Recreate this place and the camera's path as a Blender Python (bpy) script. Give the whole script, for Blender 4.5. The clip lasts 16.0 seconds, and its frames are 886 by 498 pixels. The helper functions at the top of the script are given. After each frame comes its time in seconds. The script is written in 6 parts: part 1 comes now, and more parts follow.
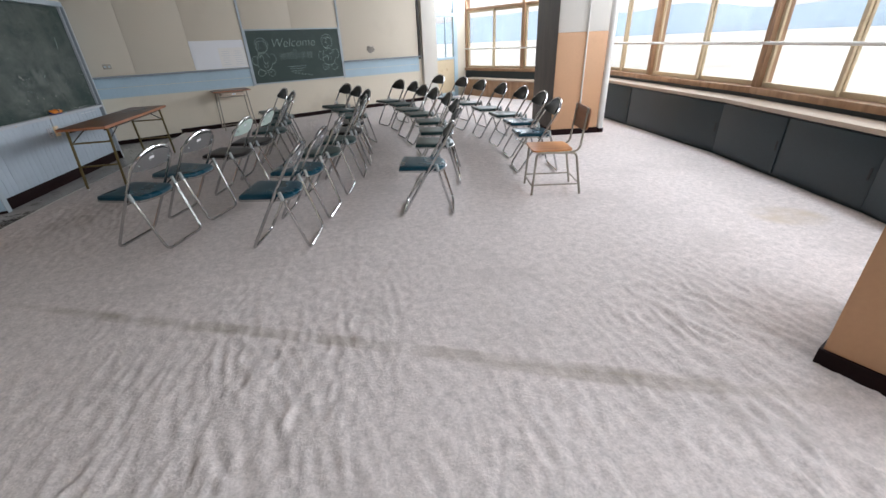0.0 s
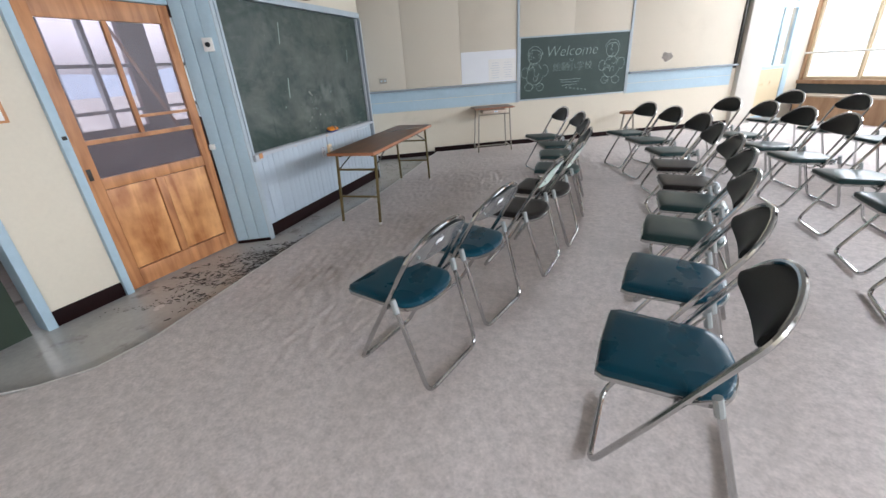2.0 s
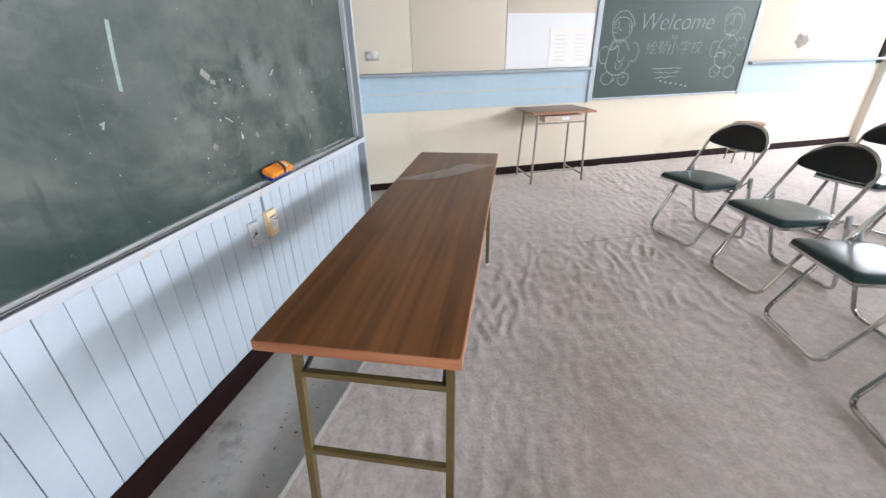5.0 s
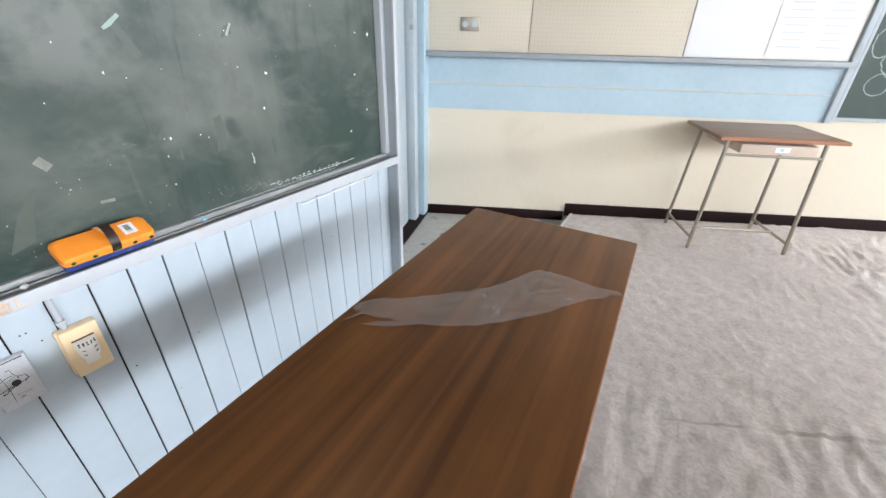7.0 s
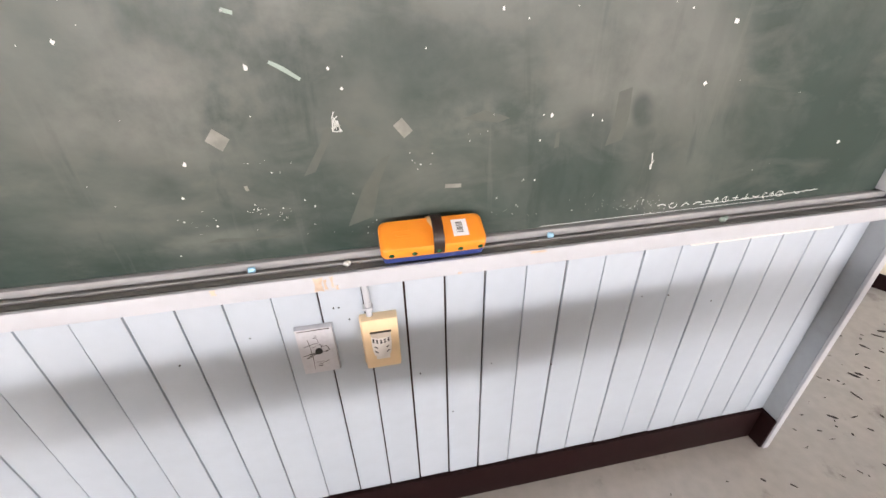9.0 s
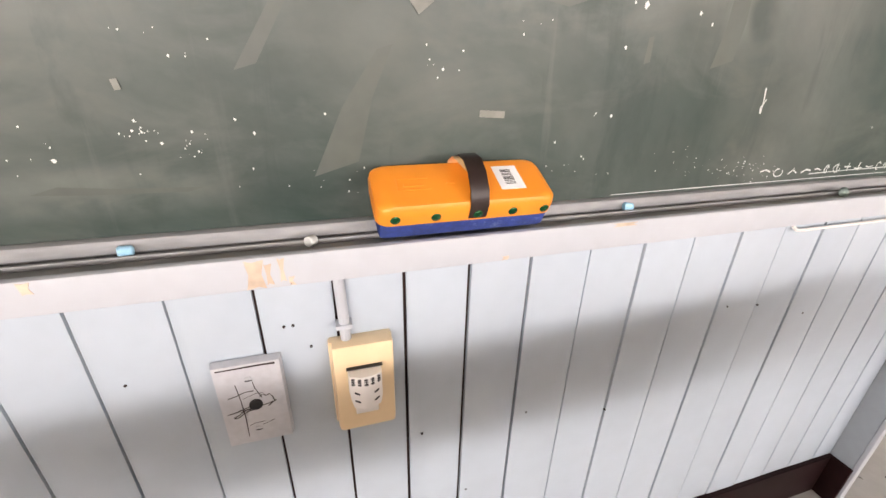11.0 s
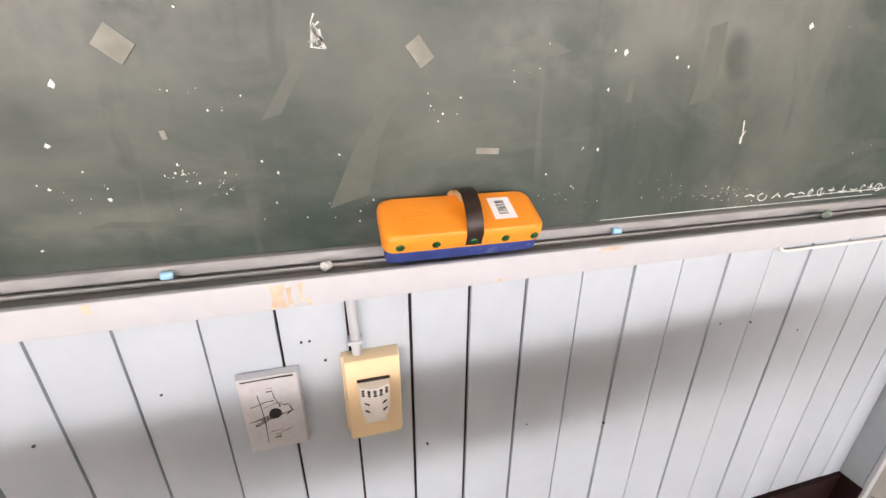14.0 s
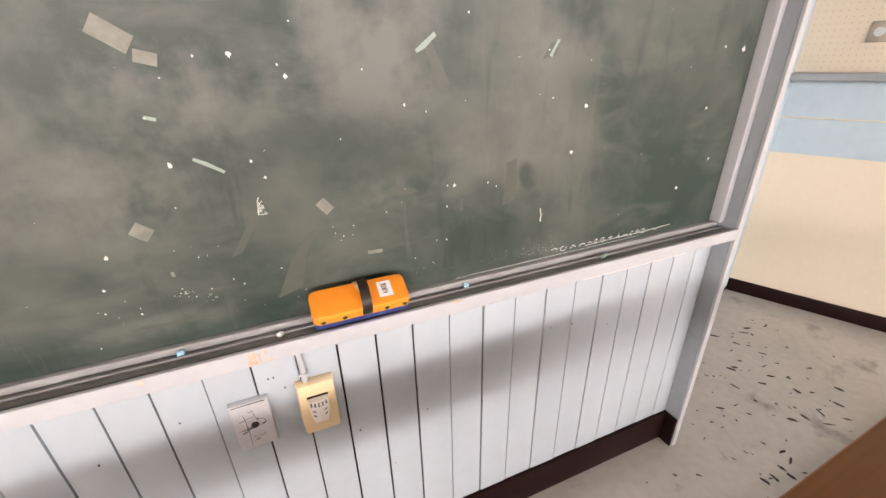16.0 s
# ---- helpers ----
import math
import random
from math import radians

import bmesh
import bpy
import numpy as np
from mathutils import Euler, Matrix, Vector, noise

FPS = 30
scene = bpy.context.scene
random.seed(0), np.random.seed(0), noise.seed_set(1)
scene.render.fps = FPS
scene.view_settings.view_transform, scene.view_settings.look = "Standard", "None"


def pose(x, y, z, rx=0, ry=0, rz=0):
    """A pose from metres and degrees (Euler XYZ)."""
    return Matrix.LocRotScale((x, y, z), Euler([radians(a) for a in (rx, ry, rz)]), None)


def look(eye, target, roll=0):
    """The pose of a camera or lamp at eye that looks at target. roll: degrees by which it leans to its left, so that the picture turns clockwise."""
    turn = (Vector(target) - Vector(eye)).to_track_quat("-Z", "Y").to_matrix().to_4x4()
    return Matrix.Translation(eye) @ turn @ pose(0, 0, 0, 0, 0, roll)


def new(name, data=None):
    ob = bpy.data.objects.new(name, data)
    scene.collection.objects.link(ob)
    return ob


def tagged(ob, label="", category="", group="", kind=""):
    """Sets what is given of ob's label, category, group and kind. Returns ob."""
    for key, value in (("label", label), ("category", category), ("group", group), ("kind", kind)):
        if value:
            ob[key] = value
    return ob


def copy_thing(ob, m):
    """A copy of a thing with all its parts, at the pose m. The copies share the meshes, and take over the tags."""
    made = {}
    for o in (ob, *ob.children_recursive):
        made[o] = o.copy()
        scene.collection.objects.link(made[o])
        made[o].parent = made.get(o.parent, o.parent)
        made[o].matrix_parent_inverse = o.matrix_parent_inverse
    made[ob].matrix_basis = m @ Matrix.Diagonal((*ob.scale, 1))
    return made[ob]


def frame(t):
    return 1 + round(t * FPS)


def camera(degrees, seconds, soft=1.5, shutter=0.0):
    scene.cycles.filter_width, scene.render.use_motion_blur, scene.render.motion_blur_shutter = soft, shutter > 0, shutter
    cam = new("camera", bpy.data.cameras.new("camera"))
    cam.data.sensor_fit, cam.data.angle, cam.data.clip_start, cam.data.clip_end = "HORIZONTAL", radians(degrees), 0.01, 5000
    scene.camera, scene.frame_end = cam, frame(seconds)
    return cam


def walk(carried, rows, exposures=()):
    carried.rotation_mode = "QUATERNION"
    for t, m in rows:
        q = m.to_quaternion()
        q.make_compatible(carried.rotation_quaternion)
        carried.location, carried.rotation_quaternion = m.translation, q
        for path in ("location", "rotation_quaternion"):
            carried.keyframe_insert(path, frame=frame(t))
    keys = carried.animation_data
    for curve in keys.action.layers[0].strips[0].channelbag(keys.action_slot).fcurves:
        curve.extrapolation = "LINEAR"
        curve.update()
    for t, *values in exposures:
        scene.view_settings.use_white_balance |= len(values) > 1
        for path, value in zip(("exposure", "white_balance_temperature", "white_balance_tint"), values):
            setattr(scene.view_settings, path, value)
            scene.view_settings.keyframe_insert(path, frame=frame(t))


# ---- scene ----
cam = camera(95.4, 16.0)
PATH = [
    (0, (0.351, 0.196, 1.39), (0.633, 1.95, 0.472), -2.6),
    (0.5, (0.201, 0.734, 1.343), (0.075, 2.535, 0.483), -2.9),
    (1, (-0.076, 1.186, 1.336), (-0.463, 2.965, 0.507), -3.0),
    (1.5, (-0.392, 1.643, 1.345), (-0.876, 3.407, 0.534), -3.2),
    (2, (-0.749, 2.091, 1.348), (-1.37, 3.809, 0.532), -4.2),
    (2.5, (-1.146, 2.472, 1.317), (-1.804, 4.157, 0.464), -4.4),
    (3, (-1.492, 2.919, 1.314), (-2.221, 4.579, 0.469), -5.1),
    (3.5, (-1.869, 3.331, 1.297), (-2.496, 5.01, 0.409), -4.1),
    (4, (-2.12, 3.849, 1.302), (-2.628, 5.572, 0.423), -3.4),
    (4.2, (-2.215, 4.041, 1.311), (-2.66, 5.783, 0.434), -3.0),
    (6.3, (-2.488, 5.748, 1.188), (-2.939, 7.463, 0.264), 1.4),
    (6.5, (-2.469, 5.889, 1.204), (-3.046, 7.556, 0.261), 1.5),
    (7, (-2.581, 6.1, 1.19), (-3.485, 7.607, 0.234), 1.4),
    (7.5, (-2.738, 6.213, 1.199), (-4.051, 7.368, 0.229), 0.5),
    (8, (-2.825, 6.282, 1.201), (-4.476, 6.946, 0.288), -1.3),
    (8.5, (-2.915, 6.33, 1.193), (-4.648, 6.691, 0.264), -2.0),
    (9, (-3.006, 6.287, 1.1), (-4.698, 6.595, 0.079), -1.4),
    (9.2, (-3.047, 6.258, 1.062), (-4.726, 6.592, 0.027), -1.0),
    (11.3, (-3.23, 6.249, 0.892), (-4.971, 6.789, 0.068), 1.3),
    (11.5, (-3.232, 6.25, 0.898), (-4.966, 6.789, 0.06), 1.4),
    (12, (-3.23, 6.251, 0.89), (-4.974, 6.781, 0.067), 1.2),
    (12.5, (-3.222, 6.245, 0.892), (-4.976, 6.76, 0.081), 1.0),
    (13, (-3.214, 6.245, 0.901), (-4.975, 6.751, 0.099), 0.8),
    (13.5, (-3.202, 6.248, 0.909), (-4.973, 6.742, 0.123), 0.5),
    (14, (-3.185, 6.25, 0.922), (-4.968, 6.73, 0.155), 0.2),
    (14.5, (-3.16, 6.253, 0.936), (-4.946, 6.724, 0.168), -0.0),
    (15, (-3.123, 6.252, 0.961), (-4.9, 6.733, 0.178), -0.6),
    (15.5, (-3.06, 6.268, 1.05), (-4.8, 6.805, 0.223), -1.0),
    (16, (-2.95, 6.282, 1.165), (-4.628, 6.961, 0.316), -1.6),
]
EXPOSURES = [(0, 2.15, 5950, 9), (1, 2.47, 5950, 9), (2, 2.8, 5900, 9), (3, 3.28, 5950, 11), (4.2, 3.46, 6000, 11), (6.3, 3.68, 6050, 9), (7.5, 3.75, 6200, 8), (8.5, 3.78, 6950, 19), (9.2, 3.8, 7050, 19), (12, 3.76, 7280, 19), (15, 3.78, 7280, 19), (16, 3.73, 7550, 21)]
walk(cam, [(t, look(eye, target, roll)) for t, eye, target, roll in PATH], EXPOSURES)
# ---- light and sky ----
world = bpy.data.worlds.new("overcast_sky")
scene.world = world
world.use_nodes = True
wn = world.node_tree
sky = wn.nodes.new("ShaderNodeTexSky")
sky.sky_type = 'NISHITA'
sky.sun_disc = False
sky.sun_elevation, sky.sun_rotation = radians(68), radians(90)
sky.air_density, sky.dust_density = 1.0, 4.0
wn.nodes["Background"].inputs["Strength"].default_value = 0.14
haze = wn.nodes.new("ShaderNodeHueSaturation")
haze.inputs["Saturation"].default_value = 0.03
wn.links.new(sky.outputs[0], haze.inputs["Color"])
cloud = wn.nodes.new("ShaderNodeMix")              # thin warm-white cloud over the whole sky
cloud.data_type, cloud.blend_type = 'RGBA', 'MULTIPLY'
cloud.inputs[0].default_value = 1.0
cloud.inputs[7].default_value = (1.0, 0.96, 0.925, 1)
wn.links.new(haze.outputs[0], cloud.inputs[6])
wn.links.new(cloud.outputs[2], wn.nodes["Background"].inputs["Color"])


def lamp(name, kind, power, m, colour=(1, 1, 1), size=(1, 1), angle=0.0):
    data = bpy.data.lights.new(name, kind)
    data.energy, data.color = power, colour
    if kind == 'AREA':
        data.shape, data.size, data.size_y = 'RECTANGLE', size[0], size[1]
    else:
        data.angle = angle
    ob = new(name, data)
    ob.matrix_world = m
    return ob


lamp("sun", 'SUN', 0.5, look((9, 4, 24), (0, 4, 0)), (1.0, 0.97, 0.93), angle=radians(60))

# ---- materials ----


def shader(name, base=(0.5, 0.5, 0.5), rough=0.6, metal=0.0, vary=0.12, scale=6.0, fine=60.0, bump=0.1, dist=0.004,
           stain=None, stain_scale=2.0, stain_lo=0.55, stain_hi=0.75, rand=0.0, stretch=(1, 1, 1), spec=0.5, detail_mix=0.5):
    """Principled surface with broad and fine variation, an optional stain colour, and fine relief, in object metres."""
    m = bpy.data.materials.new(name)
    m.use_nodes = True
    nt = m.node_tree
    b = nt.nodes["Principled BSDF"]
    b.inputs["Metallic"].default_value = metal
    b.inputs["Specular IOR Level"].default_value = spec
    tc = nt.nodes.new("ShaderNodeTexCoord")
    mp = nt.nodes.new("ShaderNodeMapping")
    mp.inputs["Scale"].default_value = stretch
    nt.links.new(tc.outputs["Object"], mp.inputs["Vector"])
    n1 = nt.nodes.new("ShaderNodeTexNoise")
    n1.inputs["Scale"].default_value, n1.inputs["Detail"].default_value = scale, 5
    n2 = nt.nodes.new("ShaderNodeTexNoise")
    n2.inputs["Scale"].default_value, n2.inputs["Detail"].default_value = fine, 6
    for n in (n1, n2):
        nt.links.new(mp.outputs[0], n.inputs["Vector"])
    mix = nt.nodes.new("ShaderNodeMix")
    mix.data_type = 'FLOAT'
    mix.inputs[0].default_value = detail_mix
    nt.links.new(n1.outputs[0], mix.inputs[2])
    nt.links.new(n2.outputs[0], mix.inputs[3])
    ramp = nt.nodes.new("ShaderNodeValToRGB")
    e = ramp.color_ramp.elements
    e[0].position, e[1].position = 0.3, 0.7
    e[0].color = (*[c * (1 - vary) for c in base], 1)
    e[1].color = (*[min(1, c * (1 + vary)) for c in base], 1)
    nt.links.new(mix.outputs[0], ramp.inputs[0])
    col = ramp.outputs[0]
    if stain:
        n3 = nt.nodes.new("ShaderNodeTexNoise")
        n3.inputs["Scale"].default_value, n3.inputs["Detail"].default_value, n3.inputs["Roughness"].default_value = stain_scale, 8, 0.65
        nt.links.new(mp.outputs[0], n3.inputs["Vector"])
        r3 = nt.nodes.new("ShaderNodeMapRange")
        r3.inputs["From Min"].default_value, r3.inputs["From Max"].default_value = stain_lo, stain_hi
        nt.links.new(n3.outputs[0], r3.inputs["Value"])
        mx = nt.nodes.new("ShaderNodeMix")
        mx.data_type = 'RGBA'
        nt.links.new(r3.outputs[0], mx.inputs[0])
        nt.links.new(col, mx.inputs[6])
        mx.inputs[7].default_value = (*stain, 1)
        col = mx.outputs[2]
    if rand:
        oi = nt.nodes.new("ShaderNodeObjectInfo")
        mr = nt.nodes.new("ShaderNodeMapRange")
        mr.inputs["To Min"].default_value, mr.inputs["To Max"].default_value = 1 - rand, 1 + rand
        nt.links.new(oi.outputs["Random"], mr.inputs["Value"])
        hv = nt.nodes.new("ShaderNodeHueSaturation")
        nt.links.new(mr.outputs[0], hv.inputs["Value"])
        nt.links.new(col, hv.inputs["Color"])
        col = hv.outputs[0]
    nt.links.new(col, b.inputs["Base Color"])
    rr = nt.nodes.new("ShaderNodeMapRange")
    rr.inputs["To Min"].default_value, rr.inputs["To Max"].default_value = max(0.02, rough - 0.08), min(1, rough + 0.08)
    nt.links.new(n1.outputs[0], rr.inputs["Value"])
    nt.links.new(rr.outputs[0], b.inputs["Roughness"])
    if bump:
        bp = nt.nodes.new("ShaderNodeBump")
        bp.inputs["Strength"].default_value, bp.inputs["Distance"].default_value = bump, dist
        nt.links.new(mix.outputs[0], bp.inputs["Height"])
        nt.links.new(bp.outputs[0], b.inputs["Normal"])
    return m


def wood(name, dark, light, grain=(2, 40, 40), rough=0.45, bands=3.0, stain=None):
    """Wood grain that runs along the axis with the smallest number in grain."""
    m = bpy.data.materials.new(name)
    m.use_nodes = True
    nt = m.node_tree
    b = nt.nodes["Principled BSDF"]
    tc = nt.nodes.new("ShaderNodeTexCoord")
    mp = nt.nodes.new("ShaderNodeMapping")
    mp.inputs["Scale"].default_value = grain
    nt.links.new(tc.outputs["Object"], mp.inputs["Vector"])
    n1 = nt.nodes.new("ShaderNodeTexNoise")
    n1.inputs["Scale"].default_value, n1.inputs["Detail"].default_value, n1.inputs["Distortion"].default_value = 1.0, 8, 0.4
    n2 = nt.nodes.new("ShaderNodeTexNoise")
    n2.inputs["Scale"].default_value, n2.inputs["Detail"].default_value = bands, 3
    nt.links.new(mp.outputs[0], n1.inputs["Vector"])
    nt.links.new(tc.outputs["Object"], n2.inputs["Vector"])
    mix = nt.nodes.new("ShaderNodeMix")
    mix.data_type = 'FLOAT'
    mix.inputs[0].default_value = 0.35
    nt.links.new(n1.outputs[0], mix.inputs[2])
    nt.links.new(n2.outputs[0], mix.inputs[3])
    ramp = nt.nodes.new("ShaderNodeValToRGB")
    e = ramp.color_ramp.elements
    e[0].position, e[1].position = 0.36, 0.64
    e[0].color, e[1].color = (*dark, 1), (*light, 1)
    nt.links.new(mix.outputs[0], ramp.inputs[0])
    nt.links.new(ramp.outputs[0], b.inputs["Base Color"])
    b.inputs["Roughness"].default_value = rough
    bp = nt.nodes.new("ShaderNodeBump")
    bp.inputs["Strength"].default_value, bp.inputs["Distance"].default_value = 0.08, 0.002
    nt.links.new(n1.outputs[0], bp.inputs["Height"])
    nt.links.new(bp.outputs[0], b.inputs["Normal"])
    return m


def clear_glass(name, tint=(1, 1, 1), rough=0.0, wave=0.03):
    m = bpy.data.materials.new(name)
    m.use_nodes = True
    nt = m.node_tree
    out = nt.nodes["Material Output"]
    nt.nodes.remove(nt.nodes["Principled BSDF"])
    tr = nt.nodes.new("ShaderNodeBsdfTransparent")
    tr.inputs[0].default_value = (*tint, 1)
    gl = nt.nodes.new("ShaderNodeBsdfGlossy")
    gl.inputs["Roughness"].default_value = rough
    lw = nt.nodes.new("ShaderNodeLayerWeight")
    lw.inputs["Blend"].default_value = 0.5
    pw = nt.nodes.new("ShaderNodeMath")
    pw.operation = 'POWER'
    pw.inputs[1].default_value = 5.0
    nt.links.new(lw.outputs["Facing"], pw.inputs[0])
    fr = nt.nodes.new("ShaderNodeMapRange")
    fr.inputs["To Min"].default_value, fr.inputs["To Max"].default_value = 0.04, 0.9
    nt.links.new(pw.outputs[0], fr.inputs["Value"])
    n = nt.nodes.new("ShaderNodeTexNoise")
    n.inputs["Scale"].default_value = 3
    bp = nt.nodes.new("ShaderNodeBump")
    bp.inputs["Strength"].default_value, bp.inputs["Distance"].default_value = wave, 0.01
    nt.links.new(n.outputs[0], bp.inputs["Height"])
    nt.links.new(bp.outputs[0], gl.inputs["Normal"])
    mx = nt.nodes.new("ShaderNodeMixShader")
    nt.links.new(fr.outputs[0], mx.inputs[0])
    nt.links.new(tr.outputs[0], mx.inputs[1])
    nt.links.new(gl.outputs[0], mx.inputs[2])
    nt.links.new(mx.outputs[0], out.inputs[0])
    return m


M_CARPET = shader("carpet_pile", (0.65, 0.592, 0.57), 0.95, vary=0.22, scale=20, fine=75, bump=0.75, dist=0.007,
                  stain=(0.49, 0.45, 0.43), stain_scale=1.3, stain_lo=0.52, stain_hi=0.85, spec=0.1)


def carpet_stains(m):
    """Old marks in the pile: a long brown streak, a seam, a ring and a worn beige patch."""
    nt = m.node_tree
    b = nt.nodes["Principled BSDF"]
    col = b.inputs["Base Color"].links[0].from_socket
    tc = nt.nodes.new("ShaderNodeTexCoord")
    grain = nt.nodes.new("ShaderNodeTexNoise")
    grain.inputs["Scale"].default_value, grain.inputs["Detail"].default_value = 4.0, 6
    nt.links.new(tc.outputs["Object"], grain.inputs["Vector"])
    for cx, cy, turn, sx, sy, inner, strength, tint in ((0.12, 1.93, -22, 2.1, 0.040, 0.0, 0.55, (0.33, 0.285, 0.235)), (-1.85, 7.60, 25, 0.55, 0.010, 0.0, 0.6, (0.30, 0.26, 0.23)),
                                                       (-2.555, 4.28, 0, 0.19, 0.18, 0.80, 0.85, (0.36, 0.31, 0.28)), (3.65, 2.72, -20, 0.25, 0.18, 0.0, 0.7, (0.56, 0.47, 0.36)),
                                                       (-1.2, 2.44, -23, 0.75, 0.035, 0.0, 0.45, (0.34, 0.30, 0.25)), (1.35, 1.39, -22, 0.75, 0.040, 0.0, 0.5, (0.33, 0.285, 0.235)), (-1.9, 5.6, 80, 0.7, 0.3, 0.0, 0.35, (0.40, 0.355, 0.33))):
        mp = nt.nodes.new("ShaderNodeMapping")
        mp.vector_type = 'TEXTURE'
        mp.inputs["Location"].default_value = (cx, cy, 0)
        mp.inputs["Rotation"].default_value = (0, 0, radians(turn))
        mp.inputs["Scale"].default_value = (sx, sy, 1000)
        nt.links.new(tc.outputs["Object"], mp.inputs["Vector"])
        ln = nt.nodes.new("ShaderNodeVectorMath")
        ln.operation = 'LENGTH'
        nt.links.new(mp.outputs[0], ln.inputs[0])
        mr = nt.nodes.new("ShaderNodeMapRange")
        mr.inputs["From Min"].default_value, mr.inputs["From Max"].default_value = 1.25, 0.75
        mr.inputs["To Max"].default_value = strength
        nt.links.new(ln.outputs["Value"], mr.inputs["Value"])
        fac = mr.outputs[0]
        if inner:
            m2 = nt.nodes.new("ShaderNodeMapRange")
            m2.inputs["From Min"].default_value, m2.inputs["From Max"].default_value = 0.7, 0.95
            m2.inputs["To Min"].default_value = 0.35
            nt.links.new(ln.outputs["Value"], m2.inputs["Value"])
            mu = nt.nodes.new("ShaderNodeMath")
            mu.operation = 'MULTIPLY'
            nt.links.new(fac, mu.inputs[0])
            nt.links.new(m2.outputs[0], mu.inputs[1])
            fac = mu.outputs[0]
        mg = nt.nodes.new("ShaderNodeMath")
        mg.operation = 'MULTIPLY'
        g2 = nt.nodes.new("ShaderNodeMapRange")
        g2.inputs["From Min"].default_value, g2.inputs["From Max"].default_value = 0.3, 0.6
        nt.links.new(grain.outputs[0], g2.inputs["Value"])
        nt.links.new(fac, mg.inputs[0])
        nt.links.new(g2.outputs[0], mg.inputs[1])
        mx = nt.nodes.new("ShaderNodeMix")
        mx.data_type = 'RGBA'
        nt.links.new(mg.outputs[0], mx.inputs[0])
        nt.links.new(col, mx.inputs[6])
        mx.inputs[7].default_value = (*tint, 1)
        col = mx.outputs[2]
    nt.links.new(col, b.inputs["Base Color"])


carpet_stains(M_CARPET)
M_BIND = shader("carpet_binding", (0.74, 0.72, 0.68), 0.9, bump=0.2, spec=0.1)
M_VINYL = shader("vinyl_floor", (0.46, 0.445, 0.42), 0.24, vary=0.12, scale=3, fine=30, bump=0.05,
                 stain=(0.14, 0.13, 0.12), stain_scale=3.5, stain_lo=0.58, stain_hi=0.75)
M_CREAM = shader("cream_wall_paint", (0.68, 0.615, 0.50), 0.7, vary=0.035, scale=1.2, fine=40, bump=0.05, stain=(0.56, 0.50, 0.40), stain_scale=1.4, stain_lo=0.56, stain_hi=0.9)
M_PEG = shader("perforated_board", (0.64, 0.575, 0.47), 0.75, vary=0.03, scale=1.5, fine=90, bump=0.06, stain=(0.54, 0.47, 0.38), stain_scale=1.0, stain_lo=0.55, stain_hi=0.9)


def perforate(m, step=0.024, radius=0.13, strength=0.35):
    """Rows of small holes in a board, in the plane of x and z."""
    nt = m.node_tree
    b = nt.nodes["Principled BSDF"]
    col = b.inputs["Base Color"].links[0].from_socket
    tc = nt.nodes.new("ShaderNodeTexCoord")
    sc = nt.nodes.new("ShaderNodeVectorMath")
    sc.operation = 'SCALE'
    sc.inputs["Scale"].default_value = 1 / step
    nt.links.new(tc.outputs["Object"], sc.inputs[0])
    fr = nt.nodes.new("ShaderNodeVectorMath")
    fr.operation = 'FRACTION'
    nt.links.new(sc.outputs[0], fr.inputs[0])
    sep = nt.nodes.new("ShaderNodeSeparateXYZ")
    nt.links.new(fr.outputs[0], sep.inputs[0])
    cmb = nt.nodes.new("ShaderNodeCombineXYZ")
    nt.links.new(sep.outputs["X"], cmb.inputs["X"])
    nt.links.new(sep.outputs["Z"], cmb.inputs["Y"])
    ds = nt.nodes.new("ShaderNodeVectorMath")
    ds.operation = 'DISTANCE'
    ds.inputs[1].default_value = (0.5, 0.5, 0)
    nt.links.new(cmb.outputs[0], ds.inputs[0])
    mr = nt.nodes.new("ShaderNodeMapRange")
    mr.inputs["From Min"].default_value, mr.inputs["From Max"].default_value = radius, radius * 0.7
    mr.inputs["To Max"].default_value = strength
    nt.links.new(ds.outputs["Value"], mr.inputs["Value"])
    mx = nt.nodes.new("ShaderNodeMix")
    mx.data_type = 'RGBA'
    nt.links.new(mr.outputs[0], mx.inputs[0])
    nt.links.new(col, mx.inputs[6])
    mx.inputs[7].default_value = (0.25, 0.17, 0.10, 1)
    nt.links.new(mx.outputs[2], b.inputs["Base Color"])


perforate(M_PEG)
M_WHITEWALL = shader("white_wall_paint", (0.60, 0.57, 0.51), 0.7, vary=0.04, scale=2, bump=0.05)
M_BLUE = shader("pale_blue_paint", (0.41, 0.535, 0.615), 0.5, vary=0.06, scale=3, fine=30, bump=0.06, stain=(0.31, 0.43, 0.50), stain_scale=2.5, stain_lo=0.58, stain_hi=0.85)
M_PLANK = shader("white_blue_board_paint", (0.435, 0.50, 0.56), 0.42, vary=0.04, scale=2.5, fine=35, bump=0.05, stain=(0.41, 0.455, 0.51), stain_scale=3, stain_lo=0.58, stain_hi=0.9, rand=0.03)
M_TRIM = shader("grey_blue_trim_paint", (0.42, 0.48, 0.52), 0.5, vary=0.07, scale=6, fine=40, bump=0.08, stain=(0.25, 0.24, 0.23), stain_scale=9, stain_lo=0.62, stain_hi=0.75)
M_TRAY = shader("dusty_tray_metal", (0.31, 0.315, 0.32), 0.6, vary=0.3, scale=5, fine=60, bump=0.08, stain=(0.42, 0.42, 0.42), stain_scale=7, stain_lo=0.55, stain_hi=0.8, stretch=(0.4, 2, 2))
